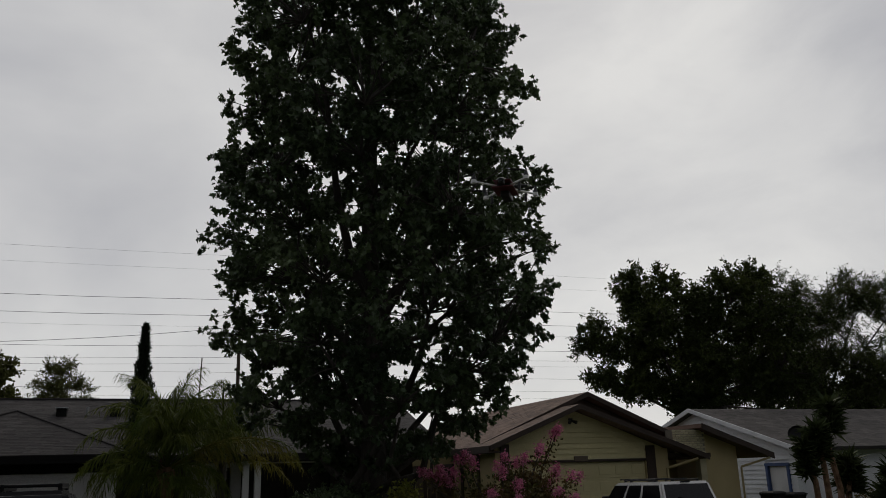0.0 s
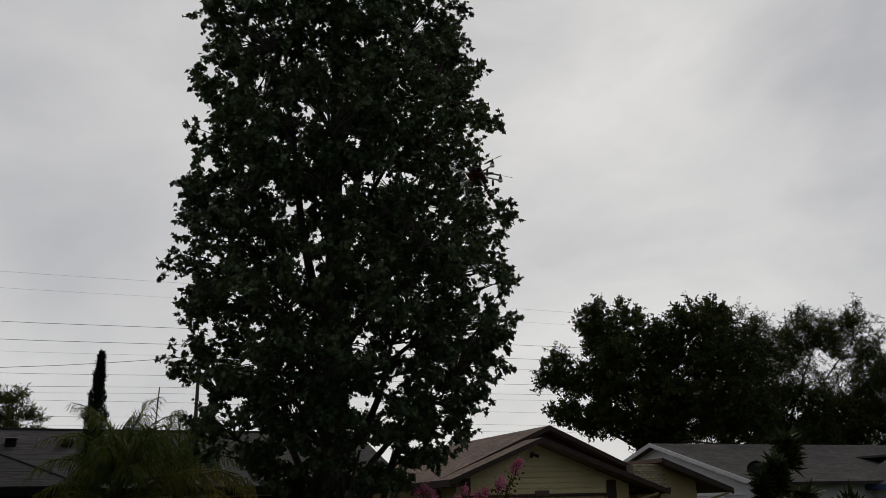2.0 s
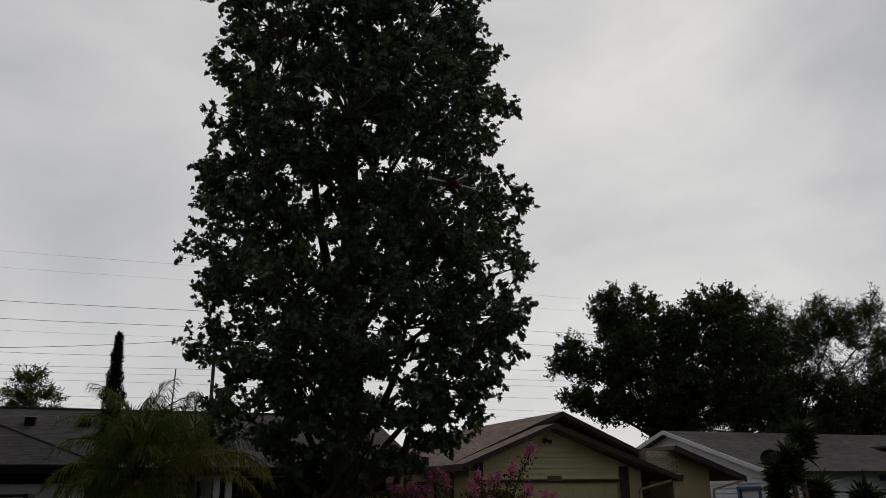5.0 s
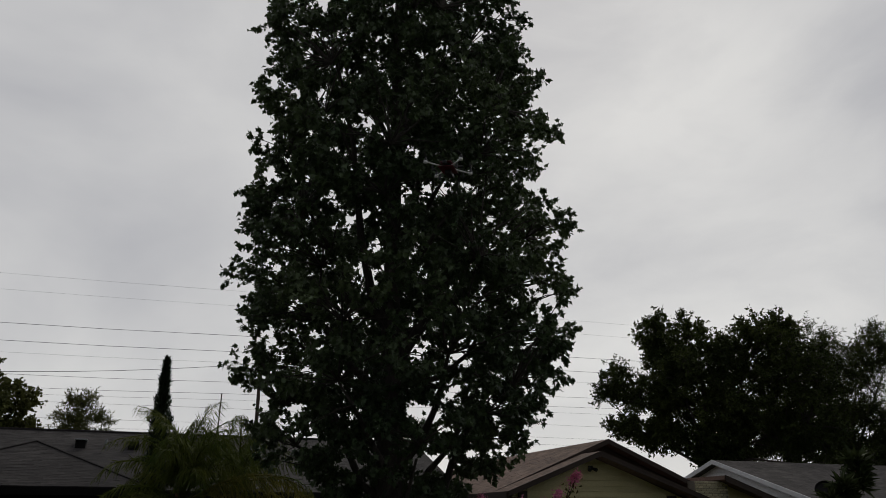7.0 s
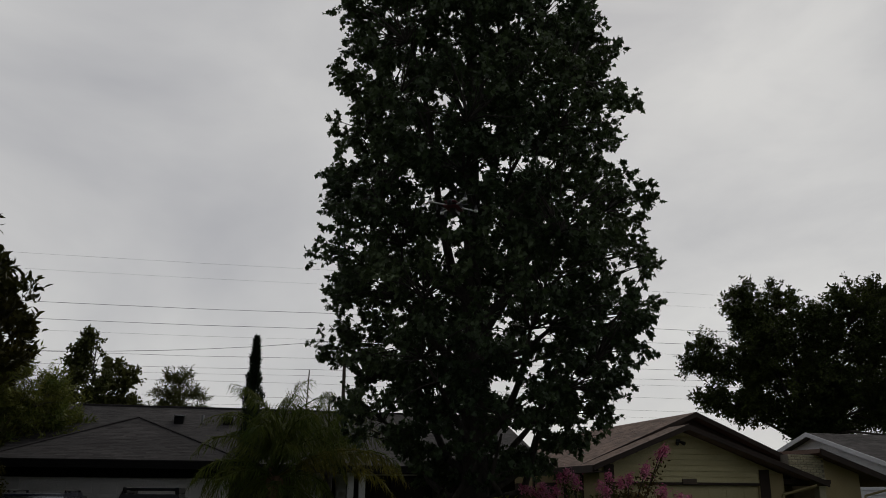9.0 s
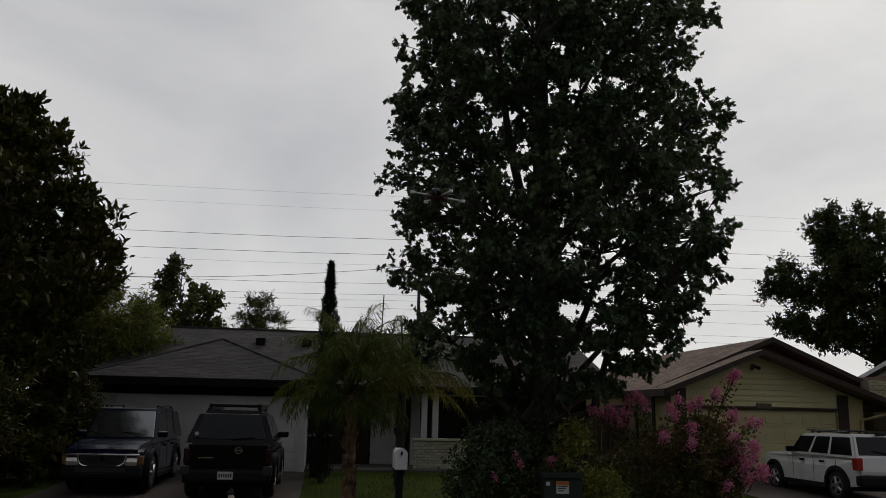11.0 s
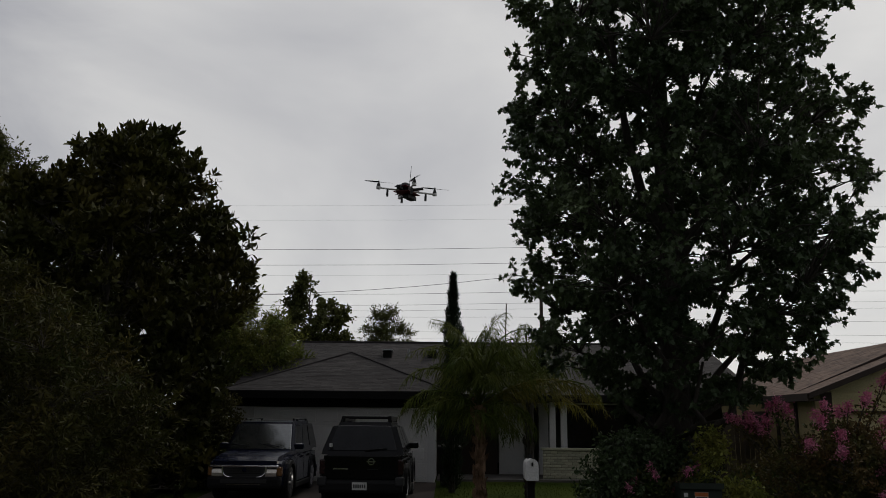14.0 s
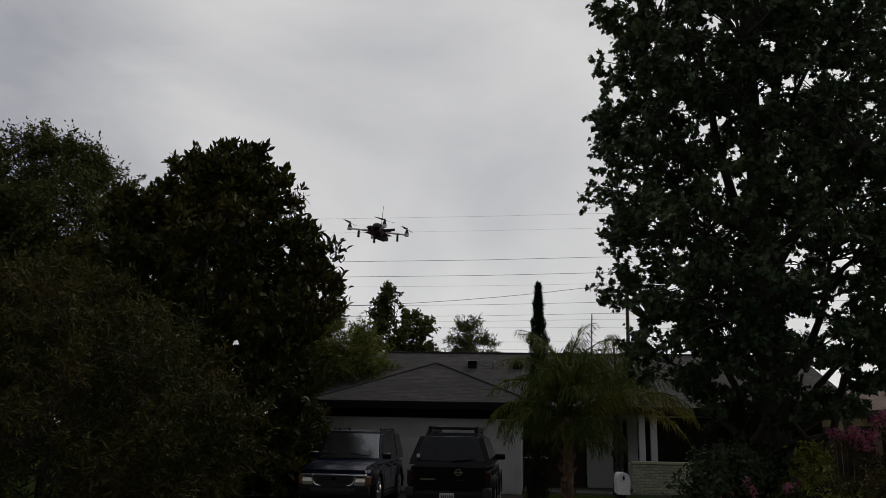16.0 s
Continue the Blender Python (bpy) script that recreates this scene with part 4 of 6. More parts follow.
        w = d[:, None, :] * 0.5 + RNG.normal(size=(k, per, 3)) * 0.6 - np.array([0, 0, droop])
        P.append(p.reshape(-1, 3)); Wy.append(w.reshape(-1, 3))
        S.append(leaf * RNG.uniform(0.65, 1.2, k * per))
    P, Wy, S, A, B, RA, RB = np.concatenate(P), np.concatenate(Wy), np.concatenate(S), np.array(A), np.array(B), np.array(RA), np.array(RB)
    for u0, z0, hw, hh, rise in openings:
        def clear(q):
            u, v = q[:, 0] * cf - q[:, 1] * sf, q[:, 0] * sf + q[:, 1] * cf
            return ((u - u0) / hw) ** 2 + ((q[:, 2] - z0 - v * rise) / hh) ** 2 > RNG.uniform(0.6, 1.3, len(q))
        keep = clear(P)
        P, Wy, S = P[keep], Wy[keep], S[keep]
        keep = (clear(A) & clear(B)) | (RA > 0.03)
        A, B, RA, RB = A[keep], B[keep], RA[keep], RB[keep]
    rods("branching", A, B, RA, RB, bark, t, 6)
    ob = new("crown", leaf_mesh("crown", P, Wy, S, shape, mat))
    ob.parent = t
    tagged(ob, kind="stuff")
    return t


def build_trees():
    g = ground_z
    # the tall sweetgum in the front yard: a straight stem with steep boughs
    tree("sweetgum_tree", (4.1, 15.0, g(4, 15)), "tall dark green sweetgum tree with a thick grey trunk",
         [(2.1, 1.0, 0.1), (2.6, 1.9, 0.1), (3.0, 2.55, 0.0), (4.0, 2.95, 0.15), (5.0, 3.45, 0.25), (6.0, 3.55, 0.2), (7.4, 3.5, 0.22), (8.4, 3.5, 0.22), (9.7, 3.2, 0.2), (10.9, 3.15, 0.0), (12.3, 2.9, -0.05), (13.5, 2.5, -0.05), (14.7, 1.85, 0.0), (15.9, 0.9, 0.1), (16.8, 0.2, 0.1)],
         M_GUM, "star", 0.105, 2120, 6, 12, 0.27, trunk_r=0.3, up=0.95, droop=0.75, shell=0.46, gaps=-0.085, gap_size=0.58, lump=0.2, limbs=34, lean=0.0, facing=15.3,
         boughs=[[(0, 0, 5.3), (-0.42, -0.1, 6.0), (-0.72, -0.2, 7.2), (-0.95, -0.2, 9.2), (-1.5, 0.1, 12.0)],
                 [(0, 0, 4.6), (0.55, -0.2, 5.5), (1.1, -0.3, 6.6), (1.75, -0.2, 8.4)],
                 [(0, 0, 6.4), (0.35, 0.2, 7.6), (0.75, 0.3, 9.4), (1.2, 0.2, 12.4)],
                 [(0, 0, 4.0), (-0.9, 0.2, 4.9), (-1.8, 0.3, 6.2)]],
         openings=[(-0.42, 6.35, 0.12, 0.3, 0.3), (0.5, 5.35, 0.13, 0.3, 0.23), (0.55, 3.85, 0.26, 0.22, 0.14), (0.8, 2.95, 0.42, 0.2, 0.08), (1.2, 3.55, 0.22, 0.13, 0.11), (1.65, 3.1, 0.22, 0.13, 0.09), (-0.65, 2.9, 0.22, 0.17, 0.08), (-1.25, 3.25, 0.16, 0.1, 0.1),
                   (2.3, 4.6, 0.16, 0.16, 0.18), (1.3, 8.6, 0.2, 0.13, 0.44), (0.65, 8.1, 0.14, 0.12, 0.41), (-1.5, 4.6, 0.1, 0.08, 0.18), (-0.3, 7.3, 0.1, 0.18, 0.36), (-1.5, 13.6, 0.3, 1.1, 0.6)])
    # broad oaks beyond the roofs
    tree("oak_tree", (31.5, 42, g(29, 42)), "broad dark live oak rising behind the roofs", [(3.4, 2.6, 0.0), (8.0, 5.9, 0.0), (13.5, 0.8, 0.0)],
         M_OAK, "diamond", 0.22, 900, 8, 18, 0.6, trunk_r=0.45, shell=0.5, gaps=-0.28, gap_size=1.5, lump=0.4, facing=36.9,
         lobes=[(-4.84, 0, 10, 1.95, 1.79), (-4.43, 0, 7.5, 1.49, 1.12), (-2.47, 0, 12.4, 2.07, 2.13), (-0.52, 1, 13.2, 1.61, 1.57), (-1.44, -1, 10.1, 2.64, 2.46), (1.54, 0, 11.6, 2.3, 2.02), (3.91, 0, 13.1, 1.95, 1.79),
                (5.15, 1, 13.4, 1.38, 1.57), (4.94, 0, 10.6, 3.33, 2.8), (1.65, 0, 8.3, 3.22, 2.69), (5.56, 0, 7.2, 3.22, 2.69), (1.03, 0, 6.1, 2.3, 1.46), (-1.96, 0, 7, 1.49, 1.01), (-3.4, 0, 6.7, 1.3, 0.9), (-2.78, 0, 8.3, 1.9, 1.6), (-0.21, 0, 5.6, 1.3, 1)],
         seed=21, group="oaks behind the houses")
    tree("oak_tree", (43.3, 43, g(44, 43)), "wide feathery oak with thin crown edges", [(2.5, 7.0, 0), (8.0, 9.2, 0.0), (13.6, 2.8, 0.0)],
         M_OAK, "lance", 0.26, 1100, 8, 18, 0.85, trunk_r=0.4, shell=0.5, gaps=-0.28, gap_size=1.7, lump=0.45, facing=45.2,
         lobes=[(-1.24, 0, 12.6, 2.53, 2.46), (1.24, 1, 12.1, 2.18, 2.13), (3.4, 0, 12.7, 2.53, 2.35), (5.56, 0, 12.2, 2.42, 2.35), (7.42, 0, 9.9, 2.64, 2.46), (0.52, 0, 8.5, 4.14, 3.14), (5.15, 0, 7.6, 4.14, 3.14), (9.27, 0, 6.5, 3.68, 2.91), (-4.33, 0, 8, 3.22, 2.91), (2.06, 0, 5.4, 5.52, 2.02), (10.92, 0, 8, 2.64, 2.35)],
         seed=22, group="oaks behind the houses")
    # dense broad-leaved evergreen beside the driveway
    tree("magnolia_tree", (-8.5, 19.0, g(-8, 19)), "dense dark magnolia tree with glossy leaves down to the ground", [(0.1, 2.5, 0.2), (1.5, 2.6, 0.2), (3.0, 3.05, 0.25), (4.6, 3.45, 0.35), (6.0, 3.3, 0.35), (7.0, 2.6, 0.45), (8.0, 1.6, 0.6), (8.8, 0.7, 0.8)],
         M_MAGNOLIA, "oval", 0.2, 900, 6, 13, 0.3, trunk_r=0.2, shell=0.36, droop=-0.55, gaps=-0.3, gap_size=1.0, lump=0.35, seed=31)
    # leafy shade trees behind it
    tree("shade_tree", (-18.0, 26.5, g(-17, 26)), "leafy olive-green shade tree behind the shrubs", [(2.0, 3.2, 0), (4.5, 4.4, 0), (7.0, 4.8, 0), (9.3, 4.0, 0), (10.8, 2.4, 0.3), (11.6, 0.8, 0.6)],
         M_FAR, "diamond", 0.15, 620, 9, 30, 0.8, trunk_r=0.28, shell=0.45, gaps=-0.3, gap_size=1.9, seed=41)
    tree("shade_tree", (-11.6, 26.5, g(-10, 27)), "leafy tree rising between the taller trees", [(1.5, 2.0, 0), (4.0, 2.8, 0), (6.5, 2.7, 0), (8.3, 1.6, 0), (9.2, 0.5, 0)],
         M_FAR, "diamond", 0.15, 260, 8, 28, 0.7, trunk_r=0.2, shell=0.45, gaps=-0.2, seed=42)
    # large shrub with reddish tips
    tree("large_shrub", (-7.3, 11.6, g(-7, 11.6)), "large loose shrub with olive leaves and reddish tips", [(0.1, 2.2, 0), (1.0, 2.8, 0.1), (2.3, 3.05, 0.1), (3.3, 2.3, 0), (3.95, 1.3, -0.2), (4.25, 0.5, -0.3)],
         M_BUSH, "lance", 0.13, 820, 7, 14, 0.34, trunk_r=0.09, shell=0.36, droop=0.1, gaps=-0.22, gap_size=0.8, lump=0.3, category="shrub", seed=51)
    # light green tree beside the grey roof
    tree("young_tree", (-7.2, 27.5, g(-8, 29)), "olive-green young tree beside the grey roof", [(1.5, 1.8, 0), (3.0, 2.3, 0), (4.6, 2.0, 0.1), (5.4, 0.9, 0.1)],
         M_YELLOWLEAF, "lance", 0.19, 260, 8, 17, 0.5, trunk_r=0.12, shell=0.45, seed=52)
    # distant trees over the grey roof
    tree("distant_tree", (-9.2, 52, g(0, 52)), "dark distant tree with a broken outline over the roof", [(3.0, 2.2, 0), (5.0, 3.0, 0), (7.2, 2.8, 0.3), (8.8, 2.0, -0.3), (10.0, 1.2, -0.1), (10.9, 0.4, -0.1)],
         M_FAR, "round", 0.2, 190, 8, 18, 0.62, trunk_r=0.22, shell=0.6, gaps=-0.1, seed=61, group="trees beyond the houses")
    tree("distant_tree", (-3.9, 50, g(0, 50)), "small rounded distant tree over the roof", [(3.0, 1.5, 0), (5.0, 1.8, 0), (6.8, 1.7, 0), (7.9, 1.0, 0), (8.3, 0.5, 0)],
         M_FAR, "lance", 0.24, 110, 8, 20, 0.55, trunk_r=0.15, shell=0.55, gaps=-0.5, lump=0.1, seed=62, group="trees beyond the houses")
    tree("distant_tree", (-17.0, 55, g(0, 55)), "dark distant tree behind the shade trees", [(3.0, 2.6, 0), (6.0, 3.6, 0), (9.0, 3.0, 0), (10.8, 1.0, 0)],
         M_FAR, "round", 0.25, 110, 8, 16, 0.8, trunk_r=0.22, shell=0.5, seed=63, group="trees beyond the houses")
    # shrubs under the sweetgum
    for at, lab, prof, mat, leafy, n, seed in (
            ((3.0, 14.1), "dark green mixed shrub under the tree", [(0.05, 0.7, 0), (0.5, 0.95, 0), (1.0, 0.85, 0), (1.5, 0.5, 0.1), (1.7, 0.2, 0.1)], M_GUM, "oval", 150, 71),
            ((3.5, 14.7), "dark green shrub at the foot of the trunk", [(0.05, 0.8, 0), (0.6, 1.1, 0), (1.2, 1.0, 0), (1.7, 0.4, 0)], M_GUM, "oval", 160, 72),
            ((4.3, 13.95), "yellow-green arching shrub behind the utility box", [(0.05, 0.5, 0.2), (0.5, 0.6, 0.3), (1.1, 0.55, 0.3), (1.65, 0.2, 0.1)], M_LIME, "oval", 150, 73),
            # added shrub: covers the pale wall where the magnolia's foliage and shadow are dark
            ((-6.45, 21.5), "dark shrub added for the magnolia's shadowed low side by the driveway", [(0.05, 0.85, 0), (0.8, 1.0, 0), (1.7, 1.0, 0), (2.5, 0.6, 0)], M_MAGNOLIA, "oval", 330, 76),
            ((6.9, 17.4), "low dark shrub beside the tan house's lawn", [(0.05, 0.9, 0), (0.5, 1.1, 0), (0.9, 0.8, 0), (1.1, 0.3, 0)], M_MYRTLE, "oval", 110, 74),
            ((23.0, 20.5), "dark shrub by the white house", [(0.05, 0.9, 0), (0.6, 1.2, 0), (1.2, 1.0, 0), (1.7, 0.3, 0)], M_MYRTLE, "oval", 110, 75)):
        tree("shrub", (*at, g(*at)), lab, prof, mat, leafy, 0.085, n, 6, 10, 0.24, trunk_r=0.035, shell=0.42, droop=0.3, gaps=-0.4, category="shrub", seed=seed)


build_trees()


def blossom(parent, tips, size, per):
    """Crinkled panicles of small petals at the branch tips."""
    for tip, way in tips:
        n = int(per * RNG.uniform(0.7, 1.3))
        u = RNG.uniform(-0.5, 1, n)[:, None]
        p = np.array(tip) + np.array(way) * u * size * 0.9 + RNG.normal(size=(n, 3)) * size * 0.38 * (1.1 - 0.5 * u)
        ob = new("panicle", leaf_mesh("panicle", p, RNG.normal(size=(n, 3)), RNG.uniform(0.022, 0.042, n), "round", M_BLOSSOM))
        ob.parent = parent
        tagged(ob, kind="stuff")


def crape_myrtle(at, spread, high, n_leaf, flowers, seed, label, size=0.13):
    global RNG
    prof = [(0.25, spread * 0.45, 0), (high * 0.35, spread * 0.95, 0), (high * 0.6, spread, 0), (high * 0.8, spread * 0.7, 0.1), (high * 0.95, spread * 0.2, 0.2)]
    t = tree("crape_myrtle", at, label, prof, M_MYRTLE, "oval", 0.075, n_leaf, 7, 10, 0.27, trunk_r=0.05, up=0.9, droop=0.1, shell=0.5, gaps=-0.15, gap_size=0.6, limbs=12, category="flowering shrub", seed=seed)
    RNG = np.random.default_rng(seed + 100)
    limbs = bmesh.new()
    tips = []
    for x, y, z in flowers:
        s = (x * 0.25, y * 0.25, z * 0.35)
        branch(limbs, s, (x, y, z), 0.018, 0.007, n=4)
        d = Vector((x, y, z)) - Vector(s)
        d.normalize()
        tips.append(((x, y, z), tuple(d)))
        for _ in range(RNG.integers(0, 2)):
            o = RNG.normal(size=3) * 0.13
            tips.append((np.array((x, y, z)) + o - np.array(d) * 0.12, tuple(d)))
    tagged(part("flower_stem", limbs, M_BARK, t), kind="stuff")
    # leaves along the flowering stems
    P, D = [], []
    for x, y, z in flowers:
        u = RNG.uniform(0.3, 0.97, 110)[:, None]
        s = np.array((x * 0.25, y * 0.25, z * 0.35))
        P.append(s + (np.array((x, y, z)) - s) * u + RNG.normal(size=(110, 3)) * 0.06)
        D.append(RNG.normal(size=(110, 3)) + np.array([0, 0, 0.2]))
    P, D = np.concatenate(P), np.concatenate(D)
    ob = new("stem_foliage", leaf_mesh("stem_foliage", P, D, RNG.uniform(0.05, 0.1, len(P)), "oval", M_MYRTLE))
    ob.parent = t
    tagged(ob, kind="stuff")
    blossom(t, tips, size, 1700 * size)
    return t


def build_myrtles():
    z = ground_z(6.4, 14)
    y0, x0 = 14.0, 6.42
    spots = [(1.05, 0, 2.45), (1.0, 0.1, 2.38), (0.66, 0, 2.12), (0.58, -0.1, 2.05), (0.32, 0, 1.95), (-1.66, 0, 1.75), (-1.5, 0.1, 1.72), (-1.34, 0, 1.78), (-1.25, 0.1, 1.7), (-0.84, 0, 2.02), (-0.95, 0.1, 1.95), (-0.06, 0, 1.97), (1.43, 0, 1.6), (1.34, 0.1, 1.62), (0.96, 0, 1.74),
             (0.78, 0, 1.48), (0.64, -0.7, 1.1), (0.6, -0.9, 0.84), (0.75, -0.85, 0.92), (1.05, -0.7, 0.84), (0.95, -0.6, 1.22), (0.9, -0.7, 1.0), (0.28, -1.0, 0.58), (0.68, -0.9, 0.66), (1.2, -0.5, 0.75), (0.55, -0.8, 1.35), (-0.45, -0.7, 1.72), (-0.2, -0.8, 1.5), (-0.7, -0.8, 1.35)]
    crape_myrtle((x0, y0, z), 1.15, 1.95, 210, [(x, y, h - z) for x, y, h in spots], 81, "pink-flowering crape myrtle with reddish leaves on the lawn", 0.115)
    z = ground_z(3.3, 13.75)
    crape_myrtle((3.3, 13.75, z), 0.5, 1.15, 60, [(-0.32, -0.2, 1.0), (-0.05, -0.2, 1.2), (0.0, -0.3, 1.08), (0.55, -0.2, 1.14), (0.62, 0.1, 1.12), (0.3, 0, 0.8)], 82, "small pink-flowering crape myrtle under the tree", 0.075)


build_myrtles()


def frond(length, start, bend, leaflets, leaflet, seed):
    """A feather frond: a stalk that leaves the crown at one angle and arches over, with two rows of long hanging leaflets, in its own xz plane."""
    r = np.random.default_rng(seed)
    n = 14
    pts, way = [np.zeros(3)], []
    for i in range(n - 1):
        a = radians(start - bend * (i / (n - 2)) ** 1.5)
        way.append(np.array([math.cos(a), 0.0, math.sin(a)]))
        pts.append(pts[-1] + way[-1] * length / (n - 1))
    pts, way = np.array(pts), np.array(way + way[-1:])
    bm = bmesh.new()
    rings = []
    for i, c in enumerate(pts):
        w = 0.024 * (1 - i / n) + 0.003
        rings.append([(c[0], c[1] + w * math.cos(a * math.tau / 4), c[2] + w * math.sin(a * math.tau / 4)) for a in range(4)])
    loft(bm, rings)
    P, D, S = [], [], []
    grid = np.linspace(0, 1, n)
    for i in range(leaflets):
        u = 0.16 + 0.84 * (i + r.uniform(-0.3, 0.3)) / leaflets
        c, d = (np.array([np.interp(u, grid, v[:, k]) for k in range(3)]) for v in (pts, way))
        for s in (-1, 1):
            # the leaflet leaves sideways, then its outer half hangs
            lie = d * r.uniform(0.5, 0.8) + np.array([0, s * r.uniform(0.35, 0.8), r.uniform(-0.25, 0.3)])
            lie /= np.linalg.norm(lie)
            size = leaflet * r.uniform(0.75, 1.15) * (0.45 + 0.55 * math.sin(min(0.15 + u * 0.95, 1) * math.pi) ** 0.6)
            P.append(c); D.append(lie); S.append(size * 0.5)
            hang = lie * 0.45 + np.array([0, 0, -r.uniform(0.5, 1.1)])
            P.append(c + lie * size * 0.4); D.append(hang); S.append(size * 0.66)
    return bm, np.array(P), np.array(D), np.array(S)


def grow(palm, length, start, bend, leaflets, leaflet, seed, az, z, mat=M_PALM):
    """Adds one frond and its fringe of leaflets to a palm."""
    bm, P, D, S = frond(length, start, bend, leaflets, leaflet, seed)
    m = Matrix.Translation((0, 0, z)) @ Matrix.Rotation(radians(az), 4, "Z")
    bmesh.ops.transform(bm, matrix=m, verts=bm.verts)
    R = np.array(m.to_3x3())
    fan = part("frond", bm, mat, palm)
    ob = new("leaflet_fringe", leaf_mesh("leaflet_fringe", P @ R.T + np.array([0, 0, z]), D @ R.T, S, "blade", mat))
    ob.parent = fan


def palm_trunk(palm, high, r0, mat, boots):
    """A rough stem with torn stubs of old leaf bases round it."""
    bm = bmesh.new()
    rings = []
    for i in range(int(high / 0.1)):
        h = i * 0.1
        r = r0 * (1.0 if i % 2 else 0.86) * (1.3 - 0.3 * min(h / 0.5, 1))
        rings.append([(0.03 * math.sin(h) + r * math.cos(a * math.tau / 12) * RNG.uniform(0.88, 1.12), r * math.sin(a * math.tau / 12) * RNG.uniform(0.88, 1.12), h) for a in range(12)])
    loft(bm, rings)
    part("trunk", bm, mat, palm)
    n = boots
    a, h = RNG.uniform(0, math.tau, n), RNG.uniform(0.05, 1, n) ** 1.2 * high
    ring = np.stack([np.cos(a), np.sin(a), np.zeros(n)], 1)
    foot = ring * r0 * 0.85 + np.stack([np.zeros(n), np.zeros(n), h], 1)
    ob = new("leaf_stub", leaf_mesh("leaf_stub", foot, ring * 0.28 + np.array([0, 0, 1.0]) + RNG.normal(size=(n, 3)) * 0.12, RNG.uniform(0.14, 0.3, n), "oval", mat))
    ob.parent = palm
    tagged(ob, kind="stuff")


def build_palm():
    global RNG
    RNG = np.random.default_rng(5)
    x, y = 0.59, 17.2
    p = thing("palm_tree", (x, y, ground_z(x, y)), "feather palm with a brown fibrous trunk and drooping yellow-green fronds", "palm tree")
    palm_trunk(p, 2.4, 0.115, M_PALMBARK, 80)
    for k in range(26):
        az = k * 137.5 + RNG.uniform(-15, 15)
        young = k / 25                    # 0: hanging old fronds, 1: young upright ones
        grow(p, RNG.uniform(1.8, 2.3), 48 + 42 * young ** 0.7, 125 - 45 * young, 52, 0.56, k, az, 2.15 + 0.25 * young)
    for k, (az, ln, start) in enumerate(((-4, 2.9, 30), (4, 2.7, 24), (-12, 2.8, 34), (182, 1.9, 34), (196, 1.7, 26), (215, 1.8, 20), (320, 1.7, 15))):
        grow(p, ln, start, 78 if k < 3 else 95, 70, 0.6, k + 60, az, 2.15, M_OLDPALM if k < 3 else M_PALM)
    for k in range(12):
        grow(p, RNG.uniform(0.9, 1.25), RNG.uniform(-5, 30), 95, 34, 0.5, k + 130, k * 137.5 + 20, RNG.uniform(1.85, 2.2))


build_palm()


def build_back_palm():
    """A second palm, nearer the porch."""
    global RNG
    RNG = np.random.default_rng(6)
    x, y = 1.9, 20.2
    p = thing("palm_tree", (x, y, ground_z(x, y)), "dark-trunked feather palm close to the porch", "palm tree")
    palm_trunk(p, 2.5, 0.1, M_BARK, 40)
    for k in range(20):
        young = k / 19
        grow(p, RNG.uniform(1.9, 2.4), 40 + 50 * young ** 0.7, 112 - 30 * young, 48, 0.56, k + 90, k * 137.5, 2.3 + 0.2 * young)


build_back_palm()


def build_cypress():
    global RNG
    RNG = np.random.default_rng(9)
    x, y = 0.03, 21.0
    t = thing("cypress_tree", (x, y, ground_z(x, y)), "slim dark Italian cypress standing before the grey house", "cypress")
    part("trunk", tube(bmesh.new(), (0, 0, 0), (0, 0, 5.3), 0.09, 0.01, 8), M_BARK, t)
    n = 9000
    h = RNG.uniform(0, 1, n) ** 0.8 * 5.5
    r = np.interp(h, [0, 0.5, 2.5, 4.0, 4.6, 5.0, 5.3, 5.6], [0.2, 0.32, 0.32, 0.23, 0.18, 0.1, 0.055, 0.005]) * (0.82 + 0.3 * np.sin(h * 9) * np.sin(h * 4.3)) * RNG.uniform(0.3, 1.15, n)
    a = RNG.uniform(0, math.tau, n)
    P = np.stack([r * np.cos(a), r * np.sin(a), h + 0.02], 1)
    D = np.stack([np.cos(a) * 0.35, np.sin(a) * 0.35, np.full(n, 1.0)], 1) + RNG.normal(size=(n, 3)) * 0.34
    ob = new("crown", leaf_mesh("crown", P, D, RNG.uniform(0.07, 0.15, n), "lance", M_CYPRESS))
    ob.parent = t


build_cypress()


def yucca(at, heads, label, seed):
    """A stem or two, each with a ball of stiff sword leaves."""
    global RNG
    RNG = np.random.default_rng(seed)
    t = thing("yucca", at, label, "yucca", "yuccas by the white house")
    for x, y, z, r in heads:
        bm = bmesh.new()
        branch(bm, (x * 0.3, y * 0.3, 0), (x, y, z), 0.1, 0.07, n=8)
        part("stem", bm, M_PALMBARK, t)
        n = 340
        d = RNG.normal(size=(n, 3))
        d[:, 2] = np.abs(d[:, 2]) * 1.0 - 0.45
        d /= np.linalg.norm(d, axis=1, keepdims=True)
        hang = RNG.uniform(-0.7, 0.25, n)
        P = np.array([x, y, z]) + np.stack([np.zeros(n), np.zeros(n), hang], 1)
        ob = new("leaf_head", leaf_mesh("leaf_head", P, d, RNG.uniform(0.6, 1.0, n) * r, "lance", M_YUCCA))
        ob.parent = t


yucca((19.6, 19.4, ground_z(19.6, 19.4)), [(-0.5, 0, 2.85, 0.62), (0.2, 0.1, 3.6, 0.62), (-0.95, 0.1, 2.4, 0.55), (0.75, 0.2, 1.9, 0.7)], "tall yucca with stiff sword leaves in several heads", 91)
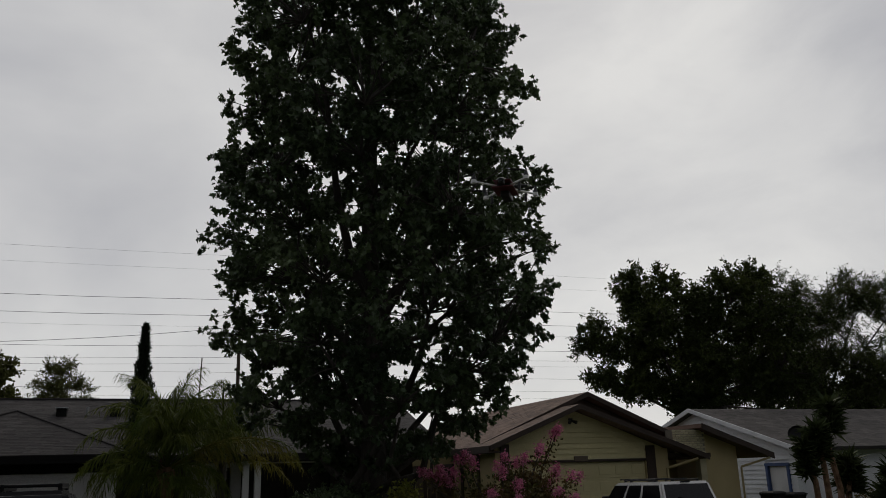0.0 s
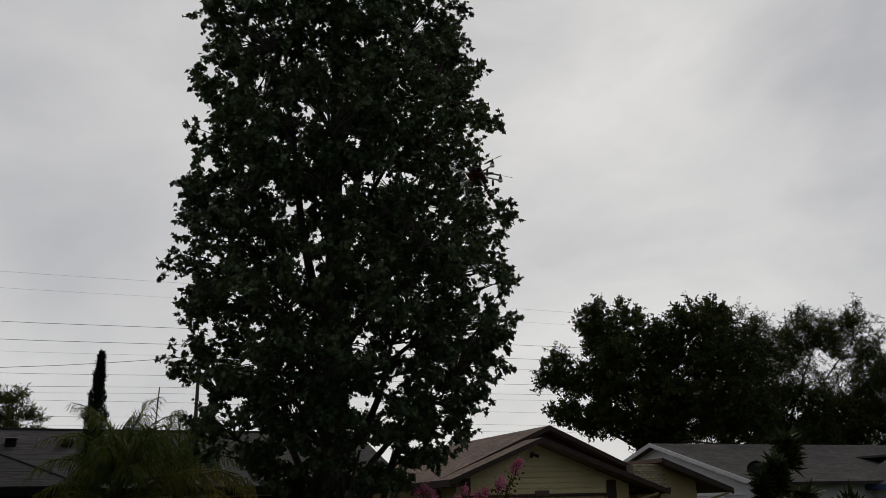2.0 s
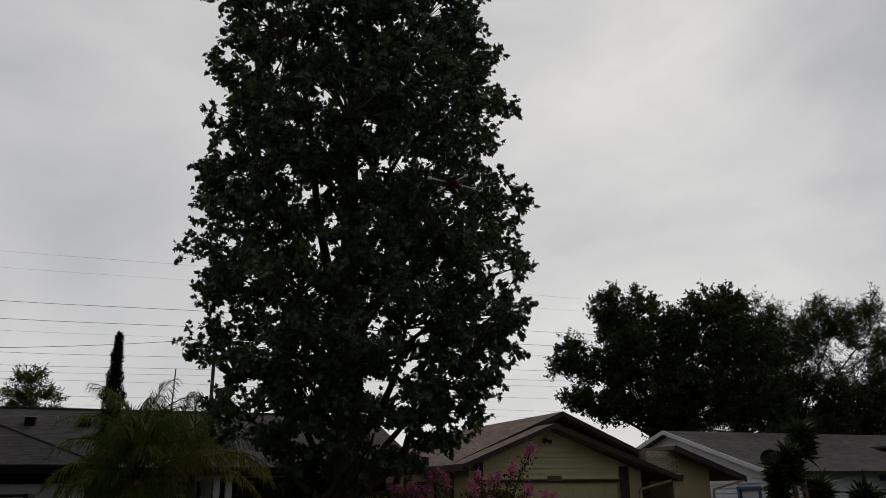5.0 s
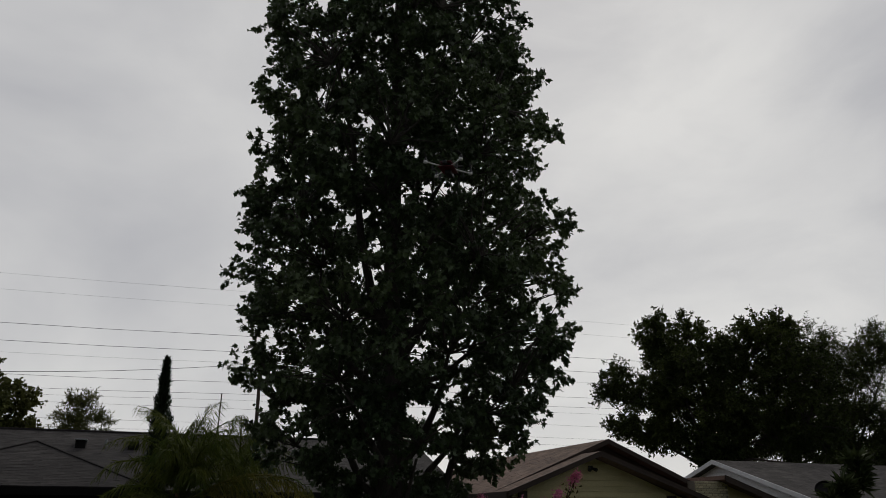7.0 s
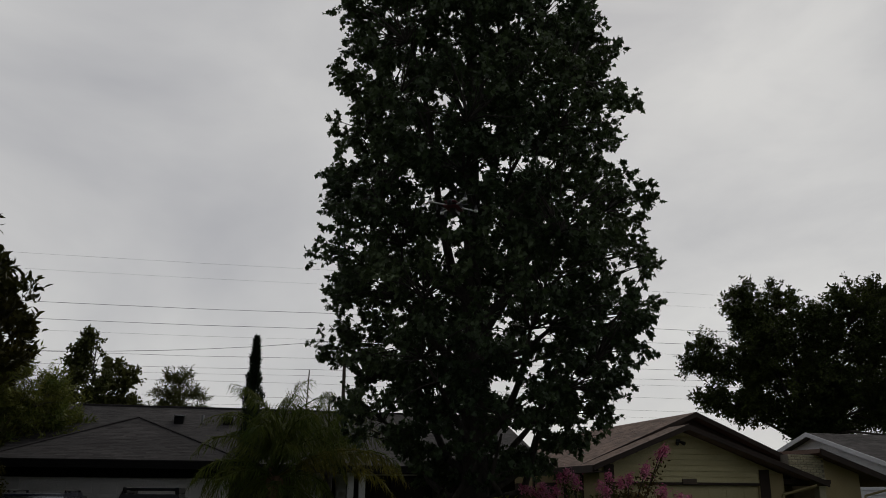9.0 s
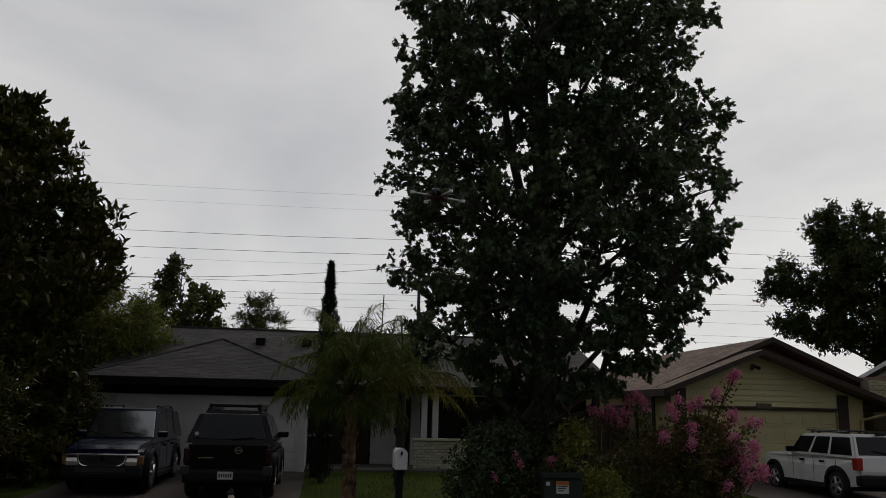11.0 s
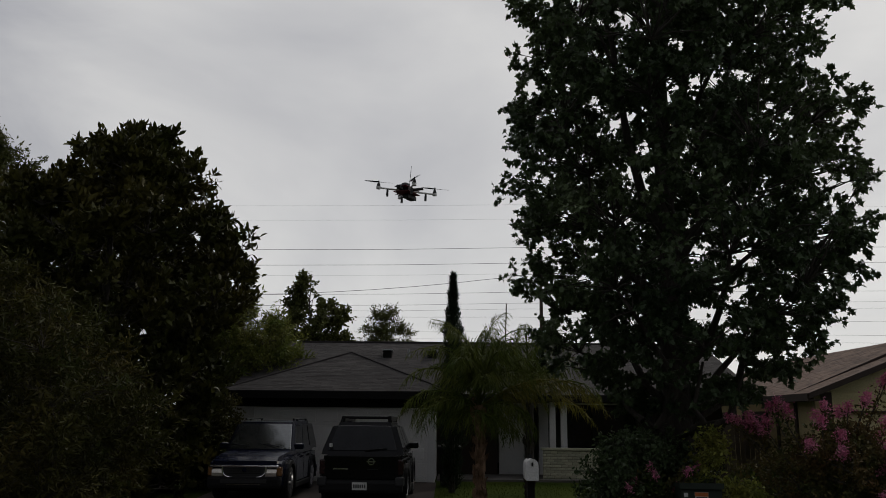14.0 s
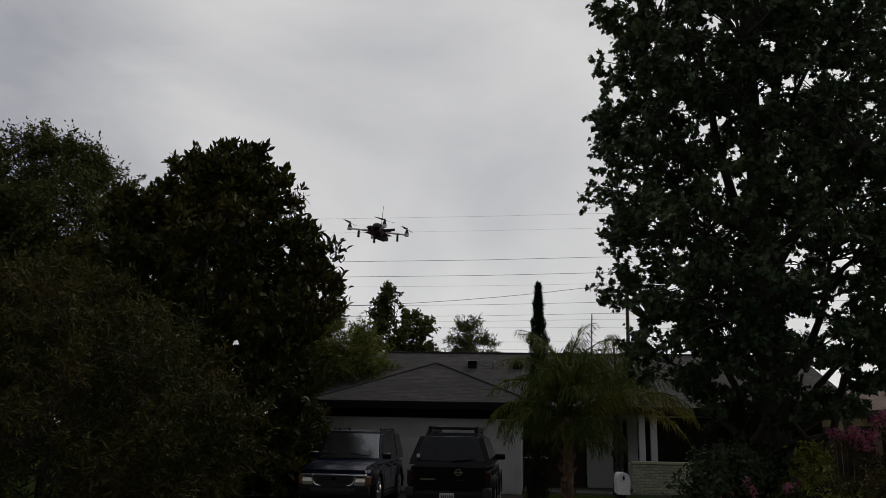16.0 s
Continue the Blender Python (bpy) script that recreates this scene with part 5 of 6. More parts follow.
yucca((22.2, 19.0, ground_z(22.2, 19)), [(-0.6, 0, 1.75, 0.75), (0.6, 0.1, 1.3, 0.7), (-1.1, 0, 1.1, 0.7)], "lower yucca with dark sword leaves", 92)


def build_grass():
    """Blades over the front lawns, clear of the driveways."""
    global RNG
    RNG = np.random.default_rng(15)
    n = 45000
    x, y = RNG.uniform(-0.3, 17.5, n), 11.8 + 11 * RNG.uniform(0, 1, n) ** 1.3
    keep = (x < 10.3) | (x > 15.9)
    x, y = x[keep], y[keep]
    z = np.array([ground_z(a, b) for a, b in zip(x, y)])
    D = RNG.normal(size=(len(x), 3)) * 0.45 + np.array([0, 0, 1.0])
    ob = new("grass", leaf_mesh("grass", np.stack([x, y, z], 1), D, RNG.uniform(0.025, 0.055, len(x)), "lance", M_BLADES))
    tagged(ob, "short yellow-green lawn grass in front of the houses", "grass", kind="stuff")


build_grass()


# ---------------------------------------------------------------- poles and wires
def build_lines():
    px, py = 7.7, 70.0
    pole = thing("utility_pole", (px, py, 0), "tall brown wooden utility pole behind the houses", "utility pole")
    part("post", tube(bmesh.new(), (0, 0, 0), (0, 0, 14.6), 0.2, 0.13, 12), M_POLE, pole)
    part("crossarm", boxed(-0.6, 0.12, -0.24, -0.14, 14.1, 14.22), M_POLE, pole)
    for x in (-0.5, -0.2):
        part("insulator", tube(bmesh.new(), (x, -0.19, 14.22), (x, -0.19, 14.42), 0.06, 0.04, 8), M_PLASTIC, pole)
    part("transformer", tube(bmesh.new(), (-0.32, -0.15, 12.2), (-0.32, -0.15, 12.75), 0.16, 0.16, 12), M_PLASTIC, pole)
    mast = thing("antenna_mast", (-0.0 + 2.25, 36.5, 0), "thin leaning antenna mast behind the grey roof", "mast")
    part("mast_pole", tube(bmesh.new(), (0, 0, 0), (0.2, 0, 6.9), 0.035, 0.025, 8), M_POLE, mast)
    # long spans of overhead line that run beside the houses
    lines = [(0.2690, 0.2735, 0.012), (0.2500, 0.2545, 0.01), (0.2118, 0.2205, 0.03), (0.1918, 0.2009, 0.03), (0.1785, 0.186, 0.012), (0.1545, 0.1646, 0.024), (0.1405, 0.1511, 0.022), (0.1335, 0.143, 0.015), (0.1255, 0.1258, 0.016), (0.108, 0.1087, 0.016), (0.0985, 0.0994, 0.014)]
    y = 90.0
    for a, b, r in lines:
        # slope towards the camera: heights at x = -6 and x = +50
        bm = bmesh.new()
        k = (b - a) * y / 56.0
        rings = []
        for i in range(37):
            x = -110 + i * 6.5
            s = ((i % 18) / 18.0 - 0.5) ** 2 * 4 - 1
            z = 1.7 + a * y + k * (x + 6) * (1 if x > -6 else 0.25) + 0.25 * s
            rings.append([(x, y + r * 0.75 * math.cos(q * math.tau / 5), z + r * 0.75 * math.sin(q * math.tau / 5)) for q in range(5)])
        loft(bm, rings)
        solo("overhead_wire", bm, M_WIRE, "thin grey overhead power line across the sky", "power line", "overhead power lines")
    for x in (-110, 124):
        p = thing("utility_pole", (x, y + 0.18, 0), "tall wooden pole that carries the overhead lines", "utility pole")
        part("post", tube(bmesh.new(), (0, 0, 0), (0, 0, 30), 0.3, 0.16, 12), M_POLE, p)
    bm = bmesh.new()
    rings = []
    for i in range(13):
        u = i / 12
        x, y, z = px - 0.5 - u * 42, 70 - 6 * u, 14.35 - 2.6 * u + 1.1 * (u - 0.5) ** 2 * 4 - 1.1
        rings.append([(x, y + 0.02 * math.cos(q * math.tau / 5), z + 0.02 * math.sin(q * math.tau / 5)) for q in range(5)])
    loft(bm, rings)
    solo("overhead_wire", bm, M_WIRE, "sagging service wire leaving the wooden pole", "power line", "overhead power lines")


build_lines()


# ---------------------------------------------------------------- cars
def pane(corners, u0, u1, v0, v1, mat_off=0.012):
    bl, br, tr, tl = (Vector(c) for c in corners)
    n = (br - bl).cross(tl - bl).normalized()

    def at(u, v):
        return bl.lerp(br, u).lerp(tl.lerp(tr, u), v) + n * mat_off
    bm = bmesh.new()
    f = [bm.verts.new(at(*q)) for q in ((u0, v0), (u1, v0), (u1, v1), (u0, v1))]
    b = [bm.verts.new(v.co - n * 0.02) for v in f]
    bm.faces.new(f)
    bm.faces.new(b[::-1])
    for i in range(4):
        bm.faces.new((f[i], b[i], b[(i + 1) % 4], f[(i + 1) % 4]))
    bmesh.ops.bevel(bm, geom=[e for e in bm.edges if e.verts[0] in f and e.verts[1] in f], offset=0.008, segments=1, affect="EDGES")
    return bm


def wheel(car, x, y, r, rim_mat, side):
    w = part("wheel", tube(bmesh.new(), (x - 0.1, y, r), (x + 0.1, y, r), r * 0.62, r * 0.62, 20), M_PLASTIC, car)
    bm = bmesh.new()
    rings = []
    for dx, k in ((-0.11, 0.66), (-0.115, 0.9), (-0.08, 1.0), (0.08, 1.0), (0.115, 0.9), (0.11, 0.66)):
        rings.append([(x + dx, y + r * k * math.cos(a * math.tau / 24), r + r * k * math.sin(a * math.tau / 24)) for a in range(24)])
    loft(bm, rings, caps=False)
    part("tyre", bm, M_RUBBER, w, smooth=True)
    bm = bmesh.new()
    xo = x + side * 0.1
    tube(bm, (xo - 0.02, y, r), (xo + 0.02, y, r), r * 0.2, r * 0.16, 12)
    for k in range(5):
        a = k * math.tau / 5
        tube(bm, (xo, y, r), (xo, y + r * 0.6 * math.cos(a), r + r * 0.6 * math.sin(a)), 0.045, 0.035, 6)
    rings = []
    for dx, k in ((-0.03, 0.58), (-0.03, 0.66), (0.015, 0.66), (0.015, 0.6)):
        rings.append([(xo + dx * side, y + r * k * math.cos(a * math.tau / 24), r + r * k * math.sin(a * math.tau / 24)) for a in range(24)])
    loft(bm, rings, caps=False)
    part("rim", bm, rim_mat, w)


def suv(at, label, paint, L, W, H, clear, belt, hood, hood_len, wb, wr, turn, rear_slope, front_slope, tumble, rim, rail=True, round_=0.06, lower=None, bumper=M_PLASTIC, pillars=(0.36, 0.66)):
    """Front at +y in its own space."""
    c = thing("suv", at, label, "car", turn=turn)
    w = W / 2
    y0, y1 = -L / 2, L / 2
    fax, rax = wb / 2 + 0.03, -wb / 2 + 0.03
    yb = y1 - hood_len                      # foot of the windscreen
    # body with cut wheel arches
    out = [(y0 + 0.02, clear + 0.1)]

    def arch(yc):
        r = wr + 0.07
        return [(yc + r * math.cos(a), max(wr + r * math.sin(a), clear)) for a in np.linspace(math.pi, 0, 9)]
    out += arch(rax) + arch(fax)
    out += [(y1 - 0.03, clear + 0.1), (y1, hood - 0.32), (y1 - 0.03, hood - 0.1), (y1 - 0.2, hood - 0.02), (yb, hood + 0.07), (yb - 0.1, belt), (y0 + 0.06, belt), (y0, belt - 0.3)]
    bm = bmesh.new()
    prism(bm, out, "x", -w, w)
    bmesh.ops.bevel(bm, geom=[e for e in bm.edges if abs(e.verts[0].co.x - e.verts[1].co.x) < 1e-4 and e.verts[0].co.z > clear + 0.3 and e.verts[1].co.z > clear + 0.3], offset=round_, segments=4, affect="EDGES")
    for v in bm.verts:
        # sides lean in above the waist and draw in towards both ends
        v.co.x *= (1 - 0.03 * min(max((v.co.z - belt + 0.35) / 0.35, 0), 1)) * (1 - 0.075 * max(abs(v.co.y) / (L / 2) - 0.55, 0) / 0.45)
    body = part("body", bm, paint, c, smooth=False)
    part("chassis", boxed(-w + 0.12, w - 0.12, y0 + 0.3, y1 - 0.3, clear - 0.02, clear + 0.35), M_PLASTIC, c)
    # cabin
    b0 = [(-w + 0.03, y0 + 0.07, belt - 0.01), (w - 0.03, y0 + 0.07, belt - 0.01), (w - 0.03, yb + 0.02, belt - 0.01), (-w + 0.03, yb + 0.02, belt - 0.01)]
    wt = w - tumble
    t0 = [(-wt, y0 + 0.07 + rear_slope, H), (wt, y0 + 0.07 + rear_slope, H), (wt, yb - front_slope, H - 0.02), (-wt, yb - front_slope, H - 0.02)]
    bm = bmesh.new()
    loft(bm, [b0, t0])
    bmesh.ops.recalc_face_normals(bm, faces=bm.faces[:])
    bmesh.ops.bevel(bm, geom=[e for e in bm.edges if max(e.verts[0].co.z, e.verts[1].co.z) > belt + 0.2], offset=round_ * 0.9, segments=4, affect="EDGES")
    cabin = part("cabin", bm, paint, c)
    rear = (b0[0], b0[1], t0[1], t0[0])
    front = (b0[2], b0[3], t0[3], t0[2])
    part("rear_window", pane(rear, 0.07, 0.93, 0.12, 0.88), M_CARGLASS, cabin, "dark rear window")
    part("windscreen", pane(front, 0.05, 0.95, 0.06, 0.9), M_SCREEN, cabin, "windscreen that mirrors the sky")
    a, b = pillars
    for q in ((b0[1], b0[2], t0[2], t0[1]), (b0[3], b0[0], t0[0], t0[3])):
        flip = q[0] == b0[3]
        cuts = ((0.03, a - 0.02), (a + 0.02, b - 0.02), (b + 0.02, 0.97))
        for u0, u1 in cuts:
            if flip:
                u0, u1 = 1 - u1, 1 - u0
            part("side_window", pane(q, u0, u1, 0.1, 0.86), M_CARGLASS, cabin, "dark side window")
    # bumpers, sills, flares
    part("front_bumper", boxed(-w + 0.04, w - 0.04, y1 - 0.14, y1 + 0.07, clear + 0.06, clear + 0.32, bevel=0.07), bumper, c)
    part("rear_bumper", boxed(-w + 0.03, w - 0.03, y0 - 0.1, y0 + 0.12, clear + 0.1, clear + 0.36, bevel=0.07), lower or bumper, c)
    for s in (-1, 1):
        part("sill", boxed(s * w - 0.03, s * w + 0.03, rax + wr + 0.1, fax - wr - 0.1, clear - 0.02, clear + 0.1, bevel=0.02), lower or M_PLASTIC, c)
        for yc in (rax, fax):
            bm = bmesh.new()
            rings = []
            for a2 in np.linspace(-0.15, math.pi + 0.15, 13):
                cy, cz = math.cos(a2), math.sin(a2)
                r1, r2 = wr + 0.05, wr + 0.13
                rings.append([(s * (w - 0.05), yc + r1 * cy, wr + r1 * cz), (s * (w + 0.035), yc + r1 * cy, wr + r1 * cz), (s * (w + 0.03), yc + r2 * cy, wr + r2 * cz), (s * (w - 0.05), yc + r2 * cy, wr + r2 * cz)])
            loft(bm, rings)
            bmesh.ops.recalc_face_normals(bm, faces=bm.faces[:])
            part("wheel_arch", bm, lower or M_PLASTIC, c)
            wheel(c, s * (w - 0.11), yc, wr, rim, s)
        m = part("mirror", boxed(*sorted((s * (w - 0.08), s * (w + 0.15))), yb - 0.26, yb - 0.17, belt + 0.03, belt + 0.17, bevel=0.04), paint if paint is not M_WHITEPAINT else M_PLASTIC, c)
        part("mirror_glass", boxed(*sorted((s * (w + 0.02), s * (w + 0.12))), yb - 0.272, yb - 0.262, belt + 0.06, belt + 0.14), M_CARGLASS, m)
        for yd in (0.1, -0.75):
            part("door_handle", boxed(s * w - 0.02, s * w + 0.025, yd - 0.1, yd + 0.06, belt - 0.17, belt - 0.12, bevel=0.008), M_PLASTIC, c)
        for yd in (yb - 0.25, yb - 1.15, yb - 2.05):
            part("door_gap", boxed(s * w - 0.004, s * w + 0.003, yd - 0.005, yd + 0.005, clear + 0.15, belt - 0.03), M_INK, body)
        if rail:
            r = part("roof_rail", tube(bmesh.new(), (s * (wt - 0.1), y0 + rear_slope + 0.35, H + 0.035), (s * (wt - 0.1), yb - front_slope - 0.3, H + 0.035), 0.018, 0.018, 8), M_PLASTIC, c)
            for yy in (y0 + rear_slope + 0.4, -0.4, yb - front_slope - 0.35):
                part("rail_foot", boxed(s * (wt - 0.1) - 0.02, s * (wt - 0.1) + 0.02, yy - 0.04, yy + 0.04, H - 0.01, H + 0.035), M_PLASTIC, r)
    return c


def plate(car, x, y, z, front):
    p = part("number_plate", boxed(x - 0.15, x + 0.15, y - 0.006, y + 0.006, z - 0.075, z + 0.075, bevel=0.003), M_LABEL, car, "white number plate")
    s = 1 if front else -1
    for i in range(6):
        cx = x - 0.11 + i * 0.044
        part("bar", boxed(cx - 0.014, cx + 0.014, y + s * 0.006, y + s * 0.009, z - 0.035, z + 0.035), M_INK, p)


def build_cars():
    # navy one, nose towards the street
    fx, fy = -4.45, 20.25
    c = suv((fx, fy, ground_z(fx, fy) + 0.02), "dark navy sport utility car parked nose out on the driveway", M_NAVY, 4.6, 1.68, 1.74, 0.24, 1.05, 0.98, 1.3, 2.8, 0.37, 180, 0.3, 0.62, 0.16, M_ALLOY, round_=0.09)
    y1, w = 2.3, 0.88
    bm = bmesh.new()
    ring = [(0.47 * math.copysign(abs(math.cos(a)) ** 0.45, math.cos(a)), -0.24 * abs(math.sin(a)) ** 0.6) for a in np.linspace(0, math.pi, 17)]
    pts = [(x, y1 + 0.03, z + 0.765) for x, z in ring]
    for p, q in zip(pts, pts[1:]):
        tube(bm, p, q, 0.022, 0.022, 8)
    tube(bm, (-0.74, y1 + 0.015, 0.77), (0.74, y1 + 0.015, 0.77), 0.026, 0.026, 12)
    gr = part("grille", bm, M_CHROME, c, "chrome grille surround with a long top bar")
    bm = bmesh.new()
    prism(bm, [(x * 0.95, z * 0.93 + 0.765) for x, z in ring], "y", y1 - 0.04, y1 + 0.02)
    part("grille_mesh", bm, M_INK, gr)
    for z in (0.62, 0.67, 0.715):
        part("grille_bar", boxed(-0.36, 0.36, y1 + 0.02, y1 + 0.032, z - 0.006, z + 0.006), M_PLASTIC, gr)
    part("badge", tube(bmesh.new(), (0, y1 + 0.02, 0.69), (0, y1 + 0.04, 0.69), 0.05, 0.045, 14), M_NAVY, gr, "small oval badge")
    for s in (-1, 1):
        a, b = sorted((s * 0.46, s * 0.7))
        l = part("headlamp", prism(bmesh.new(), [(y1 - 0.1, 0.755), (y1 - 0.045, 0.755), (y1 + 0.01, 0.7), (y1 + 0.035, 0.63), (y1 + 0.03, 0.56), (y1 - 0.1, 0.56)], "x", a, b), M_LAMPLENS, c, "clear headlamp")
        a, b = sorted((s * 0.7, s * 0.8))
        part("indicator", boxed(a, b, y1 - 0.2, y1 + 0.0, 0.56, 0.755, bevel=0.03), M_AMBER, l, "amber indicator")
        part("wiper", tube(bmesh.new(), (s * 0.35 - 0.1, y1 - 1.3, 1.15), (s * 0.35 + 0.35, y1 - 1.42, 1.2), 0.012, 0.01, 6), M_PLASTIC, c)
    part("bumper_slot", boxed(-0.5, 0.5, y1 + 0.06, y1 + 0.075, 0.42, 0.5), M_INK, c)
    part("bumper_strip", boxed(-0.36, 0.36, y1 + 0.06, y1 + 0.08, 0.385, 0.4), M_CHROME, c, "thin bright strip under the bumper slot")
    part("screen_frame", boxed(-0.62, 0.62, 0.37, 0.41, 1.7, 1.725, bevel=0.005), M_ALLOY, c, "pale strip along the roof's front edge")
    # black one, tail towards the street
    nx, ny = -1.82, 19.25
    c = suv((nx, ny, ground_z(nx, ny) + 0.02), "black sport utility car with roof rack parked tail out", M_BLACKPAINT, 4.5, 1.78, 1.77, 0.26, 1.12, 1.06, 1.25, 2.7, 0.39, 0, 0.34, 0.6, 0.26, M_ALLOY, round_=0.1, lower=M_PLASTIC)
    y0 = -2.25
    rk = part("roof_rack", boxed(-0.48, 0.48, -1.5, -1.4, 1.84, 1.89, bevel=0.015), M_PLASTIC, c, "raised roof rack basket")
    for yy in (-0.9, -0.3, 0.3):
        part("rack_bar", boxed(-0.5, 0.5, yy - 0.03, yy + 0.03, 1.83, 1.86, bevel=0.01), M_PLASTIC, rk)
    for s in (-1, 1):
        a, b = sorted((s * 0.46, s * 0.54))
        part("rack_side", boxed(a, b, -1.5, 0.4, 1.77, 1.9, bevel=0.02), M_PLASTIC, rk)
        a, b = sorted((s * 0.74, s * 0.86))
        part("tail_lamp", boxed(a, b, y0 - 0.02, y0 + 0.1, 0.72, 1.02, bevel=0.025), M_SMOKED, c, "dark red tail lamp")
        a, b = sorted((s * 0.7, s * 0.88))
        part("bumper_corner", boxed(a, b, y0 - 0.13, y0 + 0.12, 0.5, 0.68, bevel=0.03), M_GREYPLASTIC, c, "grey bumper corner")
    tg = part("tailgate", boxed(-0.78, 0.78, y0 - 0.012, y0 + 0.03, 0.62, 1.1, bevel=0.02), M_BLACKPAINT, c)
    bm = bmesh.new()
    rings = []
    for r, yy in ((0.052, 0), (0.052, -0.012), (0.07, -0.012), (0.07, 0)):
        rings.append([(0.2 + r * math.cos(a * math.tau / 24), y0 - 0.012 + yy, 0.98 + r * math.sin(a * math.tau / 24)) for a in range(24)])
    loft(bm, rings, caps=False)
    box(bm, 0.11, 0.29, y0 - 0.026, y0 - 0.012, 0.967, 0.993)
    part("badge", bm, M_CHROME, tg, "round chrome badge with a cross bar")
    part("name_strip", boxed(-0.58, -0.28, y0 - 0.018, y0 - 0.01, 0.82, 0.845), M_CHROME, tg, "bright strip of lettering")
    part("name_strip", boxed(0.12, 0.34, y0 - 0.018, y0 - 0.01, 0.82, 0.835), M_PLASTIC, tg)
    part("sticker", boxed(-0.68, -0.62, y0 + 0.06, y0 + 0.1, 1.26, 1.33), M_LABEL, c, "small white sticker")
    part("rear_wiper", tube(bmesh.new(), (0.05, y0 + 0.08, 1.2), (0.5, y0 + 0.1, 1.24), 0.012, 0.01, 6), M_PLASTIC, c)
    plate(c, -0.02, y0 - 0.11, 0.5, False)
    # white one beside the tan house
    jx, jy = 12.98, 19.55
    c = suv((jx, jy, ground_z(jx, jy) - 0.0), "white boxy sport utility car with black trim on a driveway", M_WHITEPAINT, 4.2, 1.74, 1.53, 0.26, 1.0, 0.97, 1.38, 2.7, 0.33, 0, 0.22, 0.5, 0.13, M_ALLOY, lower=M_PLASTIC)
    y0 = -2.1
    for s in (-1, 1):
        a, b = sorted((s * 0.7, s * 0.865))
        part("tail_lamp", boxed(a, b, y0 - 0.015, y0 + 0.15, 0.72, 1.0, bevel=0.02), M_REDLENS, c, "red tail lamp")
    part("rear_wiper", tube(bmesh.new(), (0.1, y0 + 0.06, 1.08), (-0.35, y0 + 0.1, 1.16), 0.012, 0.01, 6), M_PLASTIC, c)
    part("brake_lamp", boxed(-0.12, 0.12, y0 + 0.24, y0 + 0.31, 1.5, 1.545), M_PLASTIC, c)
    for yy in (-1.1, -0.3, 0.2):
        part("rack_bar", boxed(-0.6, 0.6, yy - 0.02, yy + 0.02, 1.57, 1.6, bevel=0.008), M_PLASTIC, c)
    plate(c, 0, y0 - 0.11, 0.55, False)


build_cars()


# ---------------------------------------------------------------- yard things
def build_mailbox():
    x, y = 1.13, 11.6
    z = ground_z(x, y)
    m = thing("mailbox", (x, y, z), "white dome-topped mailbox on a dark wooden post", "mailbox")
    part("post", boxed(-0.05, 0.05, -0.05, 0.05, -0.1, 1.14, bevel=0.008), M_BLACKTRIM, m, "dark square post")
    r = 0.08
    prof = [(-r, 1.16), (r, 1.16), (r, 1.36)] + [(r * math.cos(a), 1.36 + r * math.sin(a)) for a in np.linspace(0.25, math.pi - 0.25, 9)] + [(-r, 1.36)]
    bm = bmesh.new()
    prism(bm, prof, "y", -0.25, 0.25)
    box = part("box", bm, M_MAILBOX, m)
    bm = bmesh.new()
    prism(bm, [(px * 1.05, 1.16 + (pz - 1.16) * 1.02) for px, pz in prof], "y", -0.265, -0.252)
    part("lid", bm, M_MAILBOX, box)
    part("latch", boxed(-0.012, 0.012, -0.285, -0.262, 1.35, 1.4, bevel=0.003), M_PLASTIC, box, "dark latch")
    part("finial", tube(bmesh.new(), (0, 0.1, 1.42), (0, 0.1, 1.5), 0.04, 0.025, 10), M_PLASTIC, m, "dark cap on the post")
    part("post_cap", boxed(-0.06, 0.06, -0.06, 0.06, 1.13, 1.16, bevel=0.006), M_DARKTRIM, m)


def build_utility_box():
    x, y = 3.89, 13.1
    z = ground_z(x, y)
    u = thing("utility_box", (x, y, z + 0.05), "dark green metal utility cabinet on a pad with warning labels", "utility box", turn=-6)
    part("pad", boxed(-0.42, 0.4, -0.4, 0.4, -0.15, 0.08, bevel=0.01), M_CONCRETE, u)
    part("cabinet", boxed(-0.32, 0.29, -0.3, 0.3, 0.06, 0.9, bevel=0.02), M_UTILITY, u)
    bm = bmesh.new()
    prism(bm, [(-0.34, 0.9), (0.34, 0.9), (0.34, 0.93), (-0.34, 0.99)], "x", -0.345, 0.315)
    part("lid", bm, M_UTILITY, u)
    l = part("warning_label", boxed(-0.12, 0.08, -0.306, -0.302, 0.66, 0.85), M_LABEL, u, "white and orange warning label")
    part("label_band", boxed(-0.118, 0.078, -0.309, -0.305, 0.79, 0.848), M_ORANGE, l)
    for k in range(3):
        part("label_bar", boxed(-0.1, 0.06 - 0.03 * k, -0.309, -0.305, 0.765 - k * 0.035, 0.78 - k * 0.035), M_INK, l)
    part("small_label", boxed(-0.07, 0.01, -0.306, -0.302, 0.5, 0.58), M_LABEL, u)
    part("small_label", boxed(-0.28, -0.22, -0.306, -0.302, 0.78, 0.84), M_LABEL, u)
    part("hasp", boxed(-0.02, 0.02, -0.33, -0.3, 0.3, 0.4, bevel=0.005), M_PLASTIC, u)


